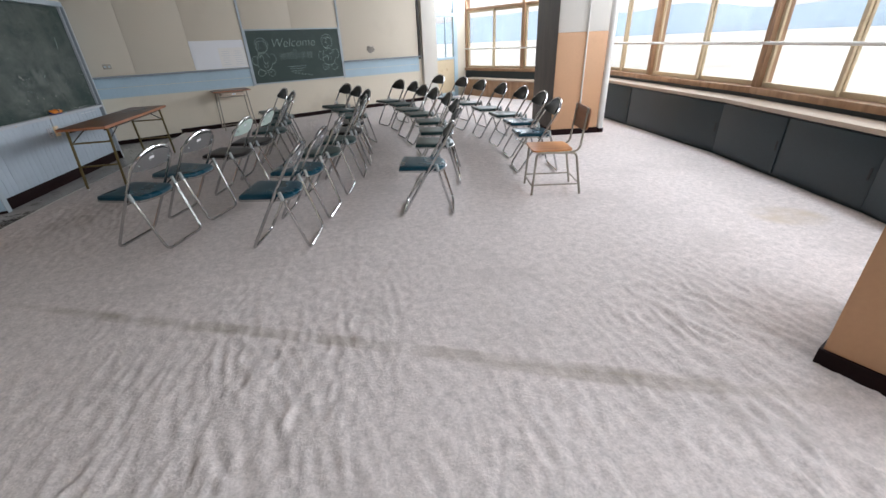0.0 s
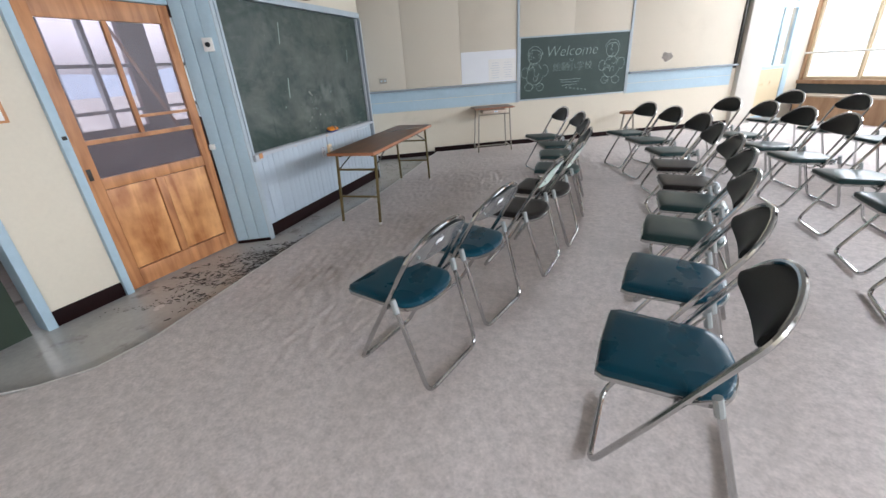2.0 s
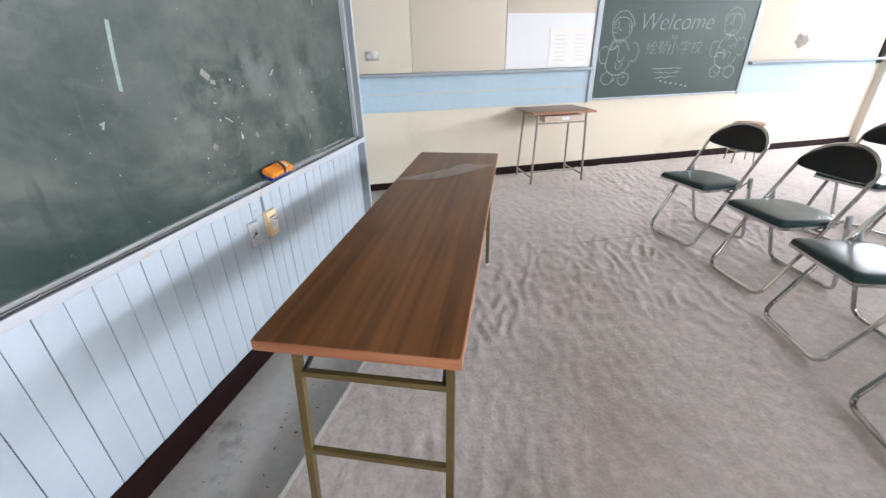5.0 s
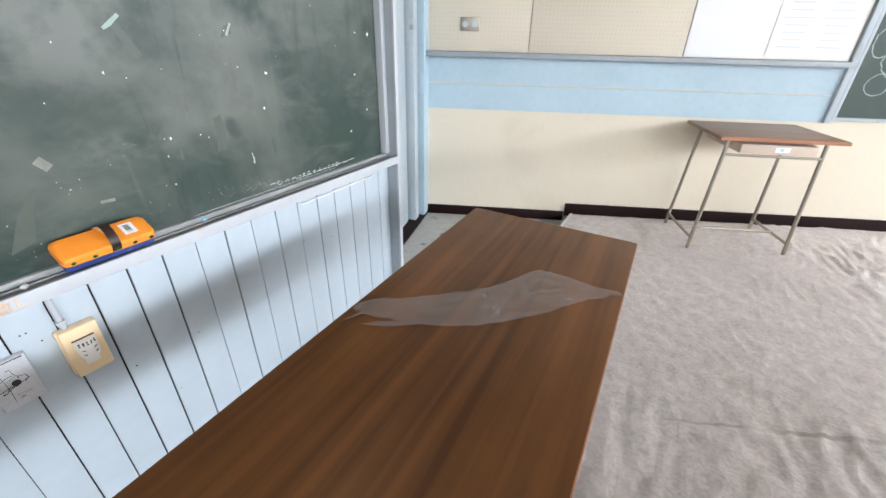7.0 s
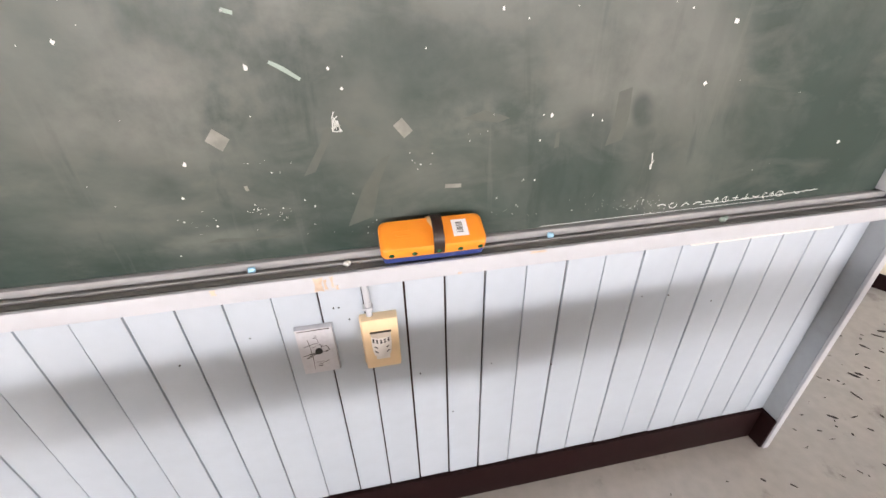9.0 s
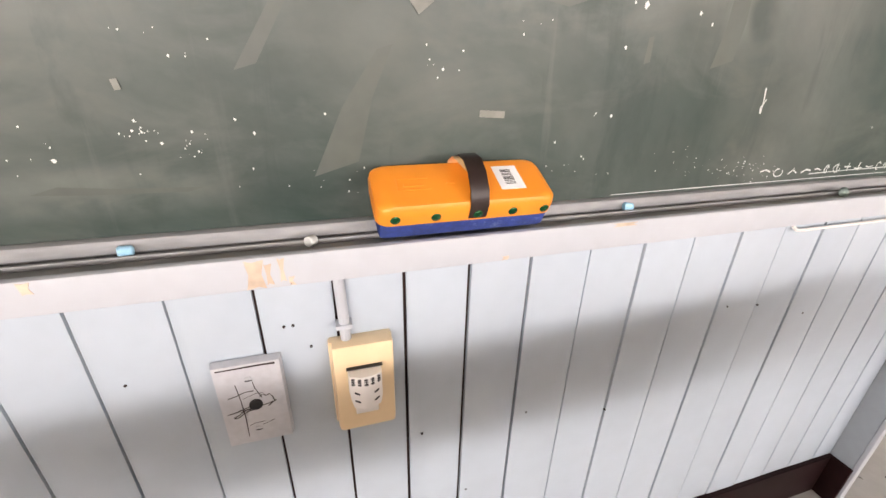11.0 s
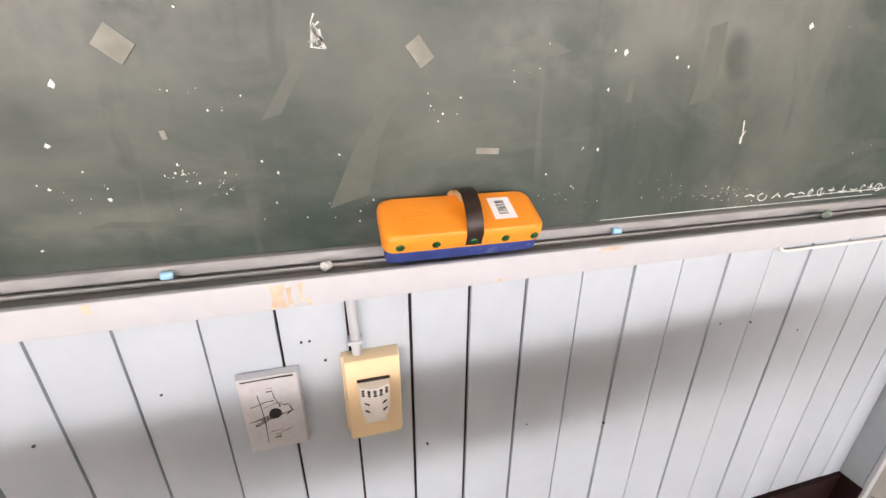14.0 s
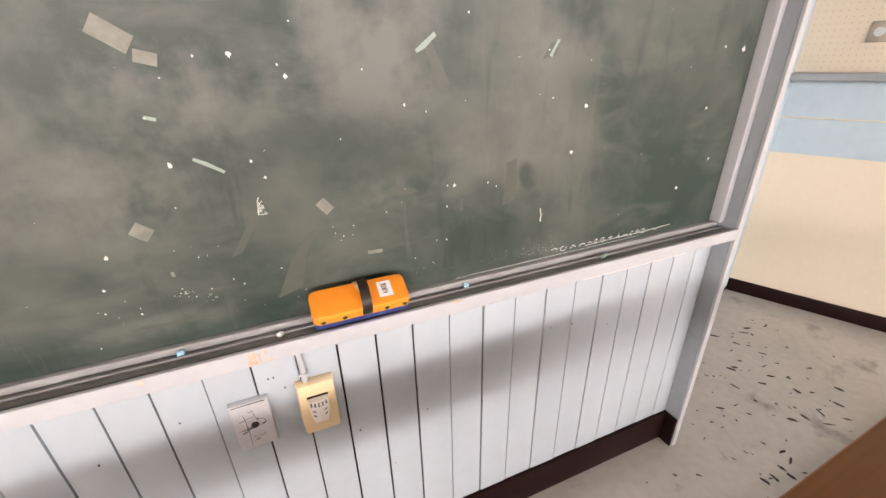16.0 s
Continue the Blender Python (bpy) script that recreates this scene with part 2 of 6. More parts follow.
M_LEDGE = shader("worn_white_ledge_paint", (0.465, 0.49, 0.525), 0.5, vary=0.05, scale=8, fine=50, bump=0.08, stain=(0.50, 0.38, 0.30), stain_scale=9, stain_lo=0.69, stain_hi=0.76)
# Grey with shade painted in, for the turned post face and the north ledges.
M_SHADEGREY = shader("shaded_grey_paint", (0.30, 0.335, 0.365), 0.5, vary=0.06, scale=5, fine=40, bump=0.06, stain=(0.24, 0.26, 0.28), stain_scale=6, stain_lo=0.6, stain_hi=0.8)
M_CHIP = shader("tan_primer", (0.60, 0.47, 0.36), 0.8, vary=0.2, scale=60, bump=0.1)
M_GAP = shader("dark_gap", (0.022, 0.0075, 0.005), 0.9, vary=0.5, scale=10, bump=0)
M_BASE = shader("maroon_baseboard", (0.012, 0.0032, 0.0034), 0.55, vary=0.25, scale=5, bump=0.05, spec=0.15)
M_BOARD = shader("green_chalkboard", (0.025, 0.047, 0.039), 0.42, vary=0.2, scale=2.2, fine=12, bump=0.03, spec=0.38)


def dust_and_glare(m):
    """Wiped chalk dust with window glare painted into its pale clouds, above the part wiped clean, and streaks left by
    the eraser.
    """
    nt = m.node_tree
    b = nt.nodes["Principled BSDF"]
    col = b.inputs["Base Color"].links[0].from_socket
    tc = nt.nodes.new("ShaderNodeTexCoord")
    for scale, size, lo, hi, most, tint in (((1, 1, 1.2), 1.5, 0.45, 0.70, 0.6, (0.175, 0.185, 0.168)), ((0.9, 1, 2.2), 6.0, 0.52, 0.72, 0.35, (0.165, 0.172, 0.156)),
                                            ((5.0, 1, 0.9), 3.0, 0.56, 0.66, 0.55, (0.020, 0.039, 0.033)), ((14.0, 1, 1.2), 2.0, 0.62, 0.75, 0.35, (0.135, 0.145, 0.13))):
        mp = nt.nodes.new("ShaderNodeMapping")
        mp.inputs["Scale"].default_value = scale
        mp.inputs["Location"].default_value = (size, 0.0, size * 0.37)
        mp.inputs["Rotation"].default_value = (0, radians(12 if scale[0] > 1 else -6), 0)
        nt.links.new(tc.outputs["Object"], mp.inputs["Vector"])
        n = nt.nodes.new("ShaderNodeTexNoise")
        n.inputs["Scale"].default_value, n.inputs["Detail"].default_value, n.inputs["Roughness"].default_value, n.inputs["Distortion"].default_value = size, 7, 0.6, 0.5
        nt.links.new(mp.outputs[0], n.inputs["Vector"])
        mr = nt.nodes.new("ShaderNodeMapRange")
        mr.inputs["From Min"].default_value, mr.inputs["From Max"].default_value = lo, hi
        mr.inputs["To Max"].default_value = most
        nt.links.new(n.outputs[0], mr.inputs["Value"])
        mx = nt.nodes.new("ShaderNodeMix")
        mx.data_type = 'RGBA'
        nt.links.new(mr.outputs[0], mx.inputs[0])
        nt.links.new(col, mx.inputs[6])
        mx.inputs[7].default_value = (*tint, 1)
        col = mx.outputs[2]
    # thick dust left above the stretch that was wiped last, hand-sized wiped or dusty patches, and window sheen painted
    # in as pale clouds
    grain = nt.nodes.new("ShaderNodeTexNoise")
    grain.inputs["Scale"].default_value, grain.inputs["Detail"].default_value, grain.inputs["Roughness"].default_value = 7.0, 6, 0.6
    nt.links.new(tc.outputs["Object"], grain.inputs["Vector"])
    g2 = nt.nodes.new("ShaderNodeMapRange")
    g2.inputs["From Min"].default_value, g2.inputs["From Max"].default_value = 0.36, 0.60
    nt.links.new(grain.outputs[0], g2.inputs["Value"])
    for cx, cz, turn, sx, sz, edge, most, tint in ((1.35, 1.45, 0, 1.5, 0.55, 0.03, 0.30, (0.130, 0.142, 0.128)), (1.46, 1.19, 10, 0.16, 0.10, 0.5, 0.55, (0.205, 0.215, 0.198)), (1.12, 1.08, -30, 0.16, 0.12, 0.5, 0.5, (0.185, 0.195, 0.178)),
                                                   (1.02, 0.99, 0, 0.14, 0.06, 0.5, 0.5, (0.185, 0.192, 0.174)), (1.50, 0.955, 0, 0.09, 0.03, 0.6, 0.6, (0.205, 0.215, 0.198)), (1.74, 1.02, 0, 0.16, 0.09, 0.5, 0.5, (0.17, 0.18, 0.163)),
                                                   (1.18, 1.17, 20, 0.15, 0.06, 0.5, 0.5, (0.185, 0.195, 0.178)), (1.80, 1.20, 0, 0.12, 0.08, 0.5, 0.5, (0.17, 0.18, 0.163)), (1.09, 0.79, 0, 0.10, 0.022, 0.4, 0.55, (0.16, 0.175, 0.16)),
                                                   (1.67, 0.935, 10, 0.035, 0.022, 0.8, 0.6, (0.018, 0.036, 0.030)), (1.80, 0.90, 30, 0.05, 0.028, 0.8, 0.6, (0.018, 0.036, 0.030)), (1.99, 0.875, 30, 0.05, 0.03, 0.8, 0.6, (0.018, 0.036, 0.030)),
                                                   (1.24, 0.785, 5, 0.05, 0.02, 0.8, 0.6, (0.018, 0.036, 0.030)), (1.00, 0.90, 30, 0.04, 0.03, 0.8, 0.55, (0.018, 0.036, 0.030)), (1.22, 0.845, 0, 0.03, 0.022, 0.8, 0.5, (0.018, 0.036, 0.030)), (1.76, 0.95, 60, 0.03, 0.02, 0.4, 0.7, (0.020, 0.038, 0.032))):
        mp = nt.nodes.new("ShaderNodeMapping")
        mp.vector_type = 'TEXTURE'
        mp.inputs["Location"].default_value = (cx, 0, cz)
        mp.inputs["Rotation"].default_value = (0, radians(turn), 0)
        mp.inputs["Scale"].default_value = (sx, 1000, sz)
        nt.links.new(tc.outputs["Object"], mp.inputs["Vector"])
        ln = nt.nodes.new("ShaderNodeVectorMath")
        ln.operation = 'LENGTH'
        nt.links.new(mp.outputs[0], ln.inputs[0])
        mr = nt.nodes.new("ShaderNodeMapRange")
        mr.interpolation_type = 'SMOOTHSTEP'
        mr.inputs["From Min"].default_value, mr.inputs["From Max"].default_value = 1 + edge, 1 - edge
        mr.inputs["To Max"].default_value = most
        nt.links.new(ln.outputs["Value"], mr.inputs["Value"])
        mg = nt.nodes.new("ShaderNodeMath")
        mg.operation = 'MULTIPLY'
        nt.links.new(mr.outputs[0], mg.inputs[0])
        nt.links.new(g2.outputs[0], mg.inputs[1])
        mx = nt.nodes.new("ShaderNodeMix")
        mx.data_type = 'RGBA'
        nt.links.new(mg.outputs[0], mx.inputs[0])
        nt.links.new(col, mx.inputs[6])
        mx.inputs[7].default_value = (*tint, 1)
        col = mx.outputs[2]
    nt.links.new(col, b.inputs["Base Color"])


dust_and_glare(M_BOARD)
M_BOARD2 = shader("dark_green_chalkboard", (0.022, 0.045, 0.038), 0.55, vary=0.12, scale=3, fine=20, bump=0.03, stain=(0.06, 0.09, 0.075), stain_scale=2, stain_lo=0.5, stain_hi=0.9)
M_CHALK = shader("chalk", (0.66, 0.68, 0.66), 0.95, vary=0.1, bump=0.1)
M_CHALKFAINT = shader("faint_chalk", (0.30, 0.38, 0.345), 0.95, vary=0.2, scale=40, bump=0.1)
M_CHALKBLUE = shader("blue_chalk", (0.33, 0.60, 0.78), 0.95, vary=0.1, bump=0.1)
M_CHROME = shader("chrome_tube", (0.50, 0.50, 0.495), 0.13, metal=1.0, vary=0.08, scale=8, fine=60, bump=0.02, stain=(0.30, 0.28, 0.26), stain_scale=14, stain_lo=0.62, stain_hi=0.8)
M_SHELL = shader("grey_backrest_shell", (0.30, 0.30, 0.30), 0.25, metal=0.6, vary=0.06, bump=0.02)
M_SHELLGREEN = shader("pale_green_backrest_shell", (0.50, 0.60, 0.54), 0.35, vary=0.06, bump=0.02)
M_CAP = shader("cream_plastic_cap", (0.30, 0.32, 0.315), 0.4, vary=0.05, bump=0.02)
M_TEAL = shader("teal_vinyl", (0.002, 0.040, 0.066), 0.28, vary=0.1, scale=5, fine=140, bump=0.1, dist=0.001, spec=0.3)
M_GREENV = shader("dark_green_vinyl", (0.012, 0.034, 0.034), 0.30, vary=0.1, scale=5, fine=140, bump=0.12, dist=0.001, spec=0.28)
M_BROWNV = shader("dark_brown_vinyl", (0.013, 0.0105, 0.010), 0.32, vary=0.1, scale=5, fine=140, bump=0.12, dist=0.001, spec=0.18)
M_BLACKV = shader("black_vinyl", (0.008, 0.0095, 0.0095), 0.40, vary=0.1, scale=5, fine=140, bump=0.12, dist=0.001, spec=0.28)
M_TABLE = wood("walnut_laminate", (0.072, 0.025, 0.007), (0.200, 0.080, 0.023), grain=(34, 1.1, 34), rough=0.33, bands=2.5)
M_TABLE.node_tree.nodes["Principled BSDF"].inputs["Specular IOR Level"].default_value = 0.38
M_EDGE = wood("table_edge_band", (0.32, 0.125, 0.06), (0.45, 0.20, 0.11), grain=(4, 4, 40), rough=0.4)
M_OLIVE = shader("olive_gold_enamel", (0.155, 0.118, 0.045), 0.4, metal=0.35, vary=0.12, scale=6, bump=0.04)
M_BLACKSTEEL = shader("dark_steel", (0.045, 0.04, 0.035), 0.45, metal=0.5, vary=0.15, bump=0.03)
M_DOORWOOD = wood("orange_pine", (0.33, 0.13, 0.047), (0.64, 0.305, 0.13), grain=(18, 18, 1.6), rough=0.42, bands=4)
M_PANEL = wood("varnished_plywood", (0.37, 0.13, 0.038), (0.80, 0.42, 0.17), grain=(9, 9, 1.3), rough=0.4, bands=7)
M_WINWOOD = wood("window_timber", (0.26, 0.145, 0.075), (0.42, 0.26, 0.15), grain=(12, 12, 1.5), rough=0.5)
# Dark brown that paints in the pillar flank's shade and dark gaps elsewhere.
M_SHADEGAP = wood("shade_and_gap_brown", (0.045, 0.030, 0.022), (0.085, 0.058, 0.042), grain=(12, 12, 1.5), rough=0.55)
M_WINTAN = shader("tan_window_paint", (0.60, 0.49, 0.32), 0.5, vary=0.08, scale=4, bump=0.05, stain=(0.34, 0.21, 0.11), stain_scale=4, stain_lo=0.6, stain_hi=0.75)
M_ORANGE = shader("orange_tan_dado_paint", (0.56, 0.33, 0.185), 0.6, vary=0.05, scale=2, fine=40, bump=0.05, stain=(0.40, 0.22, 0.12), stain_scale=2, stain_lo=0.6, stain_hi=0.9)
M_PILWHITE = shader("grey_white_pillar_paint", (0.58, 0.55, 0.50), 0.7, vary=0.05, scale=2, bump=0.05)
M_SLATE = shader("slate_blue_cabinet", (0.020, 0.032, 0.038), 0.45, vary=0.1, scale=2, fine=30, bump=0.04)
M_SILL = shader("pale_sill_paint", (0.44, 0.36, 0.28), 0.5, vary=0.06, scale=3, bump=0.05, stain=(0.30, 0.21, 0.14), stain_scale=6, stain_lo=0.6, stain_hi=0.8)
M_PIPE = shader("white_enamel_pipe", (0.72, 0.70, 0.66), 0.4, vary=0.05, bump=0.03)
M_CEIL = shader("ceiling_board", (0.46, 0.45, 0.43), 0.85, vary=0.05, scale=3, bump=0.08)
M_DESKTOP = wood("desk_laminate", (0.24, 0.135, 0.075), (0.36, 0.22, 0.13), grain=(1.5, 24, 24), rough=0.4)
M_DESKSIDE = shader("beige_tray", (0.60, 0.49, 0.40), 0.5, vary=0.05, bump=0.03)
M_DESKLEG = shader("grey_beige_steel", (0.34, 0.31, 0.26), 0.38, metal=0.6, vary=0.08, bump=0.03)
M_SEATWOOD = wood("orange_plywood", (0.52, 0.20, 0.06), (0.74, 0.35, 0.13), grain=(1.5, 14, 14), rough=0.35)
M_BACKWOOD = wood("brown_plywood", (0.22, 0.09, 0.04), (0.36, 0.17, 0.08), grain=(14, 1.5, 14), rough=0.38)
M_PAPER = shader("white_paper", (0.80, 0.80, 0.82), 0.8, vary=0.02, scale=3, bump=0.06)


def milky_film(name, dust=(0.60, 0.52, 0.50), lo=0.14, hi=0.42, tint=(0.97, 0.95, 0.94), size=7.0):
    m = clear_glass(name, tint, 0.25 if lo > 0.12 else 0.35)
    nt = m.node_tree
    out = nt.nodes["Material Output"]
    first = out.inputs[0].links[0].from_socket
    df = nt.nodes.new("ShaderNodeBsdfDiffuse")
    df.inputs[0].default_value = (*dust, 1)
    nz = nt.nodes.new("ShaderNodeTexNoise")
    nz.inputs["Scale"].default_value, nz.inputs["Detail"].default_value = size, 5
    mr = nt.nodes.new("ShaderNodeMapRange")
    mr.inputs["From Min"].default_value, mr.inputs["From Max"].default_value = 0.35, 0.75
    mr.inputs["To Min"].default_value, mr.inputs["To Max"].default_value = lo, hi
    nt.links.new(nz.outputs[0], mr.inputs["Value"])
    mx = nt.nodes.new("ShaderNodeMixShader")
    nt.links.new(mr.outputs[0], mx.inputs[0])
    nt.links.new(first, mx.inputs[1])
    nt.links.new(df.outputs[0], mx.inputs[2])
    nt.links.new(mx.outputs[0], out.inputs[0])
    return m


M_FILM = milky_film("clear_tape_film")
M_DUSTGLASS = milky_film("old_door_glass", (0.50, 0.42, 0.44), 0.10, 0.22, (0.64, 0.61, 0.66), 2.0)
M_GLASS = clear_glass("window_glass")

M_ORANGEPL = shader("orange_plastic", (0.87, 0.29, 0.028), 0.38, vary=0.04, scale=20, bump=0.02)
M_FELT = shader("blue_corduroy", (0.022, 0.045, 0.20), 0.9, vary=0.35, scale=30, fine=220, bump=0.3, dist=0.001, stain=(0.30, 0.38, 0.58), stain_scale=40, stain_lo=0.6, stain_hi=0.8)
M_STRAP = shader("brown_leather_strap", (0.022, 0.012, 0.010), 0.42, vary=0.2, scale=40, bump=0.05)
M_STRAPIN = shader("tan_strap_lining", (0.72, 0.47, 0.24), 0.7, bump=0.05)
M_RIVET = shader("green_rivet", (0.012, 0.10, 0.035), 0.25, metal=0.5, vary=0.1, bump=0)
M_IVORY = shader("ivory_plastic", (0.83, 0.64, 0.40), 0.4, vary=0.03, scale=20, bump=0.02)
M_WHITEPL = shader("white_plastic", (0.80, 0.775, 0.74), 0.4, vary=0.03, bump=0.02)
M_STEEL = shader("brushed_steel_plate", (0.54, 0.55, 0.58), 0.4, metal=0.12, vary=0.1, scale=15, fine=120, bump=0.05, stain=(0.22, 0.16, 0.14), stain_scale=22, stain_lo=0.62, stain_hi=0.7)
M_INK = shader("black_ink", (0.015, 0.014, 0.014), 0.6, vary=0.1, bump=0)
M_FAINTINK = shader("faint_print", (0.62, 0.63, 0.66), 0.8, vary=0.04, bump=0)
M_DEBRIS = shader("black_flakes", (0.05, 0.044, 0.04), 0.8, vary=0.4, scale=30, bump=0.2)
M_CORR = shader("maroon_corridor_wall", (0.17, 0.105, 0.105), 0.7, vary=0.1, scale=2, bump=0.03)


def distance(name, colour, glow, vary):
    """Far land with emission added in its own colour, standing in for bright haze like the sky behind it."""
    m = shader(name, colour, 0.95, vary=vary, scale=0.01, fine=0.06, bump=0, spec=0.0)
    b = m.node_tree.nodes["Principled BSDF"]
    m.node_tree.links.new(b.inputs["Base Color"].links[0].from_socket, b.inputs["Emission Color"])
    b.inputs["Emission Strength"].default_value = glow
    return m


M_GROUND = distance("glowing_ground", (0.20, 0.195, 0.18), 0.36, 0.22)
M_HILL = distance("glowing_hills", (0.235, 0.285, 0.335), 0.36, 0.10)
M_SMEAR = shader("wiped_chalk", (0.078, 0.092, 0.078), 0.44, vary=0.12, scale=14, fine=60, bump=0)
M_TAPE = shader("peeling_tape", (0.22, 0.225, 0.20), 0.6, vary=0.2, scale=60, bump=0.1)
M_DARKGREEN = shader("dark_green_door_paint", (0.03, 0.045, 0.03), 0.5, vary=0.1, bump=0.03)
M_PLASTER = shader("broken_plaster", (0.30, 0.27, 0.24), 0.95, vary=0.35, scale=25, fine=120, bump=0.6, dist=0.01)

# ---- mesh tools ----


def box(bm, x0, x1, y0, y1, z0, z1, bevel=0.0, m=None):
    """A box in bm, with bevelled edges where asked."""
    mat = Matrix.Translation(((x0 + x1) / 2, (y0 + y1) / 2, (z0 + z1) / 2)) @ Matrix.Diagonal((x1 - x0, y1 - y0, z1 - z0, 1))
    made = bmesh.ops.create_cube(bm, size=1, matrix=(m @ mat) if m else mat)
    if bevel:
        edges = list({e for v in made["verts"] for e in v.link_edges})
        bmesh.ops.bevel(bm, geom=edges, offset=bevel, segments=2, profile=0.6, affect='EDGES')
    return bm


def boxed(x0, x1, y0, y1, z0, z1, bevel=0.0):
    return box(bmesh.new(), x0, x1, y0, y1, z0, z1, bevel)


def rod(bm, a, b, r, seg=10):
    a, b = Vector(a), Vector(b)
    d = b - a
    m = Matrix.Translation((a + b) / 2) @ d.to_track_quat("Z", "Y").to_matrix().to_4x4()
    bmesh.ops.create_cone(bm, cap_ends=True, segments=seg, radius1=r, radius2=r, depth=d.length, matrix=m)
    return bm


def fillet(pts, rad, n=5, closed=False):
    """The polyline with rounded corners."""
    out, pts = [], [Vector(p) for p in pts]
    k = len(pts)
    for i, p in enumerate(pts):
        if not closed and i in (0, k - 1):
            out.append(p)
            continue
        a, c = pts[i - 1] - p, pts[(i + 1) % k] - p
        r = min(rad, a.length * 0.45, c.length * 0.45)
        s, e = p + a.normalized() * r, p + c.normalized() * r
        for j in range(n + 1):
            t = j / n
            out.append(s * (1 - t) ** 2 + p * 2 * t * (1 - t) + e * t * t)
    return out


def sweep(bm, pts, r, seg=8, closed=False):
    """A round tube along pts."""
    pts = [Vector(p) for p in pts]
    k, rings = len(pts), []
    up = None
    for i, p in enumerate(pts):
        a = pts[i - 1] if (i or closed) else p
        c = pts[(i + 1) % k] if (i < k - 1 or closed) else p
        d = (c - a).normalized()
        if up is None:
            up = d.orthogonal().normalized()
        up = (up - d * up.dot(d)).normalized()
        side = d.cross(up)
        rings.append([bm.verts.new(p + (up * math.cos(2 * math.pi * j / seg) + side * math.sin(2 * math.pi * j / seg)) * r) for j in range(seg)])
    for i in range(k if closed else k - 1):
        q, w = rings[i], rings[(i + 1) % k]
        shift = 0
        if closed and i == k - 1:
            shift = min(range(seg), key=lambda s: (w[s].co - q[0].co).length)
        for j in range(seg):
            bm.faces.new((q[j], q[(j + 1) % seg], w[(j + 1 + shift) % seg], w[(j + shift) % seg]))
    if not closed:
        bm.faces.new(rings[0])
        bm.faces.new(rings[-1])
    return bm


def loft(bm, rings):
    """Faces between rings of as many points, closed by caps."""
    vs = [[bm.verts.new(p) for p in r] for r in rings]
    n = len(vs[0])
    for a, b in zip(vs, vs[1:]):
        for j in range(n):
            bm.faces.new((a[j], a[(j + 1) % n], b[(j + 1) % n], b[j]))
    bm.faces.new(vs[0])
    bm.faces.new(vs[-1])
    return bm


def mesh_of(name, bm, material, smooth=True):
    bmesh.ops.recalc_face_normals(bm, faces=bm.faces)
    me = bpy.data.meshes.new(name)
    bm.to_mesh(me)
    bm.free()
    me.materials.append(material)
    if smooth:
        me.shade_smooth()
        me.set_sharp_from_angle(angle=radians(35))
    return me


def part(name, bm, material, parent=None, label="", m=None):
    ob = new(name, mesh_of(name, bm, material))
    if parent:
        ob.parent = parent
    if m:
        ob.matrix_basis = m
    return tagged(ob, label)


def piece(name, me, parent, m):
    ob = new(name, me)
    ob.parent = parent
    ob.matrix_basis = m
    return ob


def thing(name, label, category, m, group="", kind=""):
    ob = new(name)
    ob.empty_display_size = 0.1
    ob.matrix_basis = m
    return tagged(ob, label, category, group, kind)


def structure(name, bm, material, label, m=None):
    return tagged(part(name, bm, material, m=m), label, name.split("_")[0], kind="structure")


def along(p, q):
    """A frame at p with x towards q; y points out of the room when the walls are taken clockwise."""
    return pose(p[0], p[1], 0, 0, 0, math.degrees(math.atan2(q[1] - p[1], q[0] - p[0])))


def span(p, q):
    return math.hypot(q[0] - p[0], q[1] - p[1])


VINYL = -0.06     # the old floor lies this far below the carpeted one
CEILING = 2.9

# ---- floors and ceiling ----
NORTH = (-1.87, 9.66)
NORTH_TURN = 26.3
MN = pose(NORTH[0], NORTH[1], 0, 0, 0, NORTH_TURN)
SLOPE = math.tan(radians(NORTH_TURN))

structure("floor", boxed(-8.0, 6.5, -3.2, 14.5, VINYL - 0.2, VINYL), M_VINYL, "worn grey vinyl floor with black scuffs beside the carpet")
structure("ceiling", boxed(-5.0, 6.5, -3.2, 14.5, CEILING, CEILING + 0.15), M_CEIL, "plain off-white ceiling boards")

EDGE = [(-3.2, -3.95), (2.65, -3.95), (2.85, -3.42), (3.1, -3.17), (3.4, -3.10), (4.2, -3.13), (5.1, -3.14), (6.5, -3.08), (8.8, -3.2), (14, -3.3)]


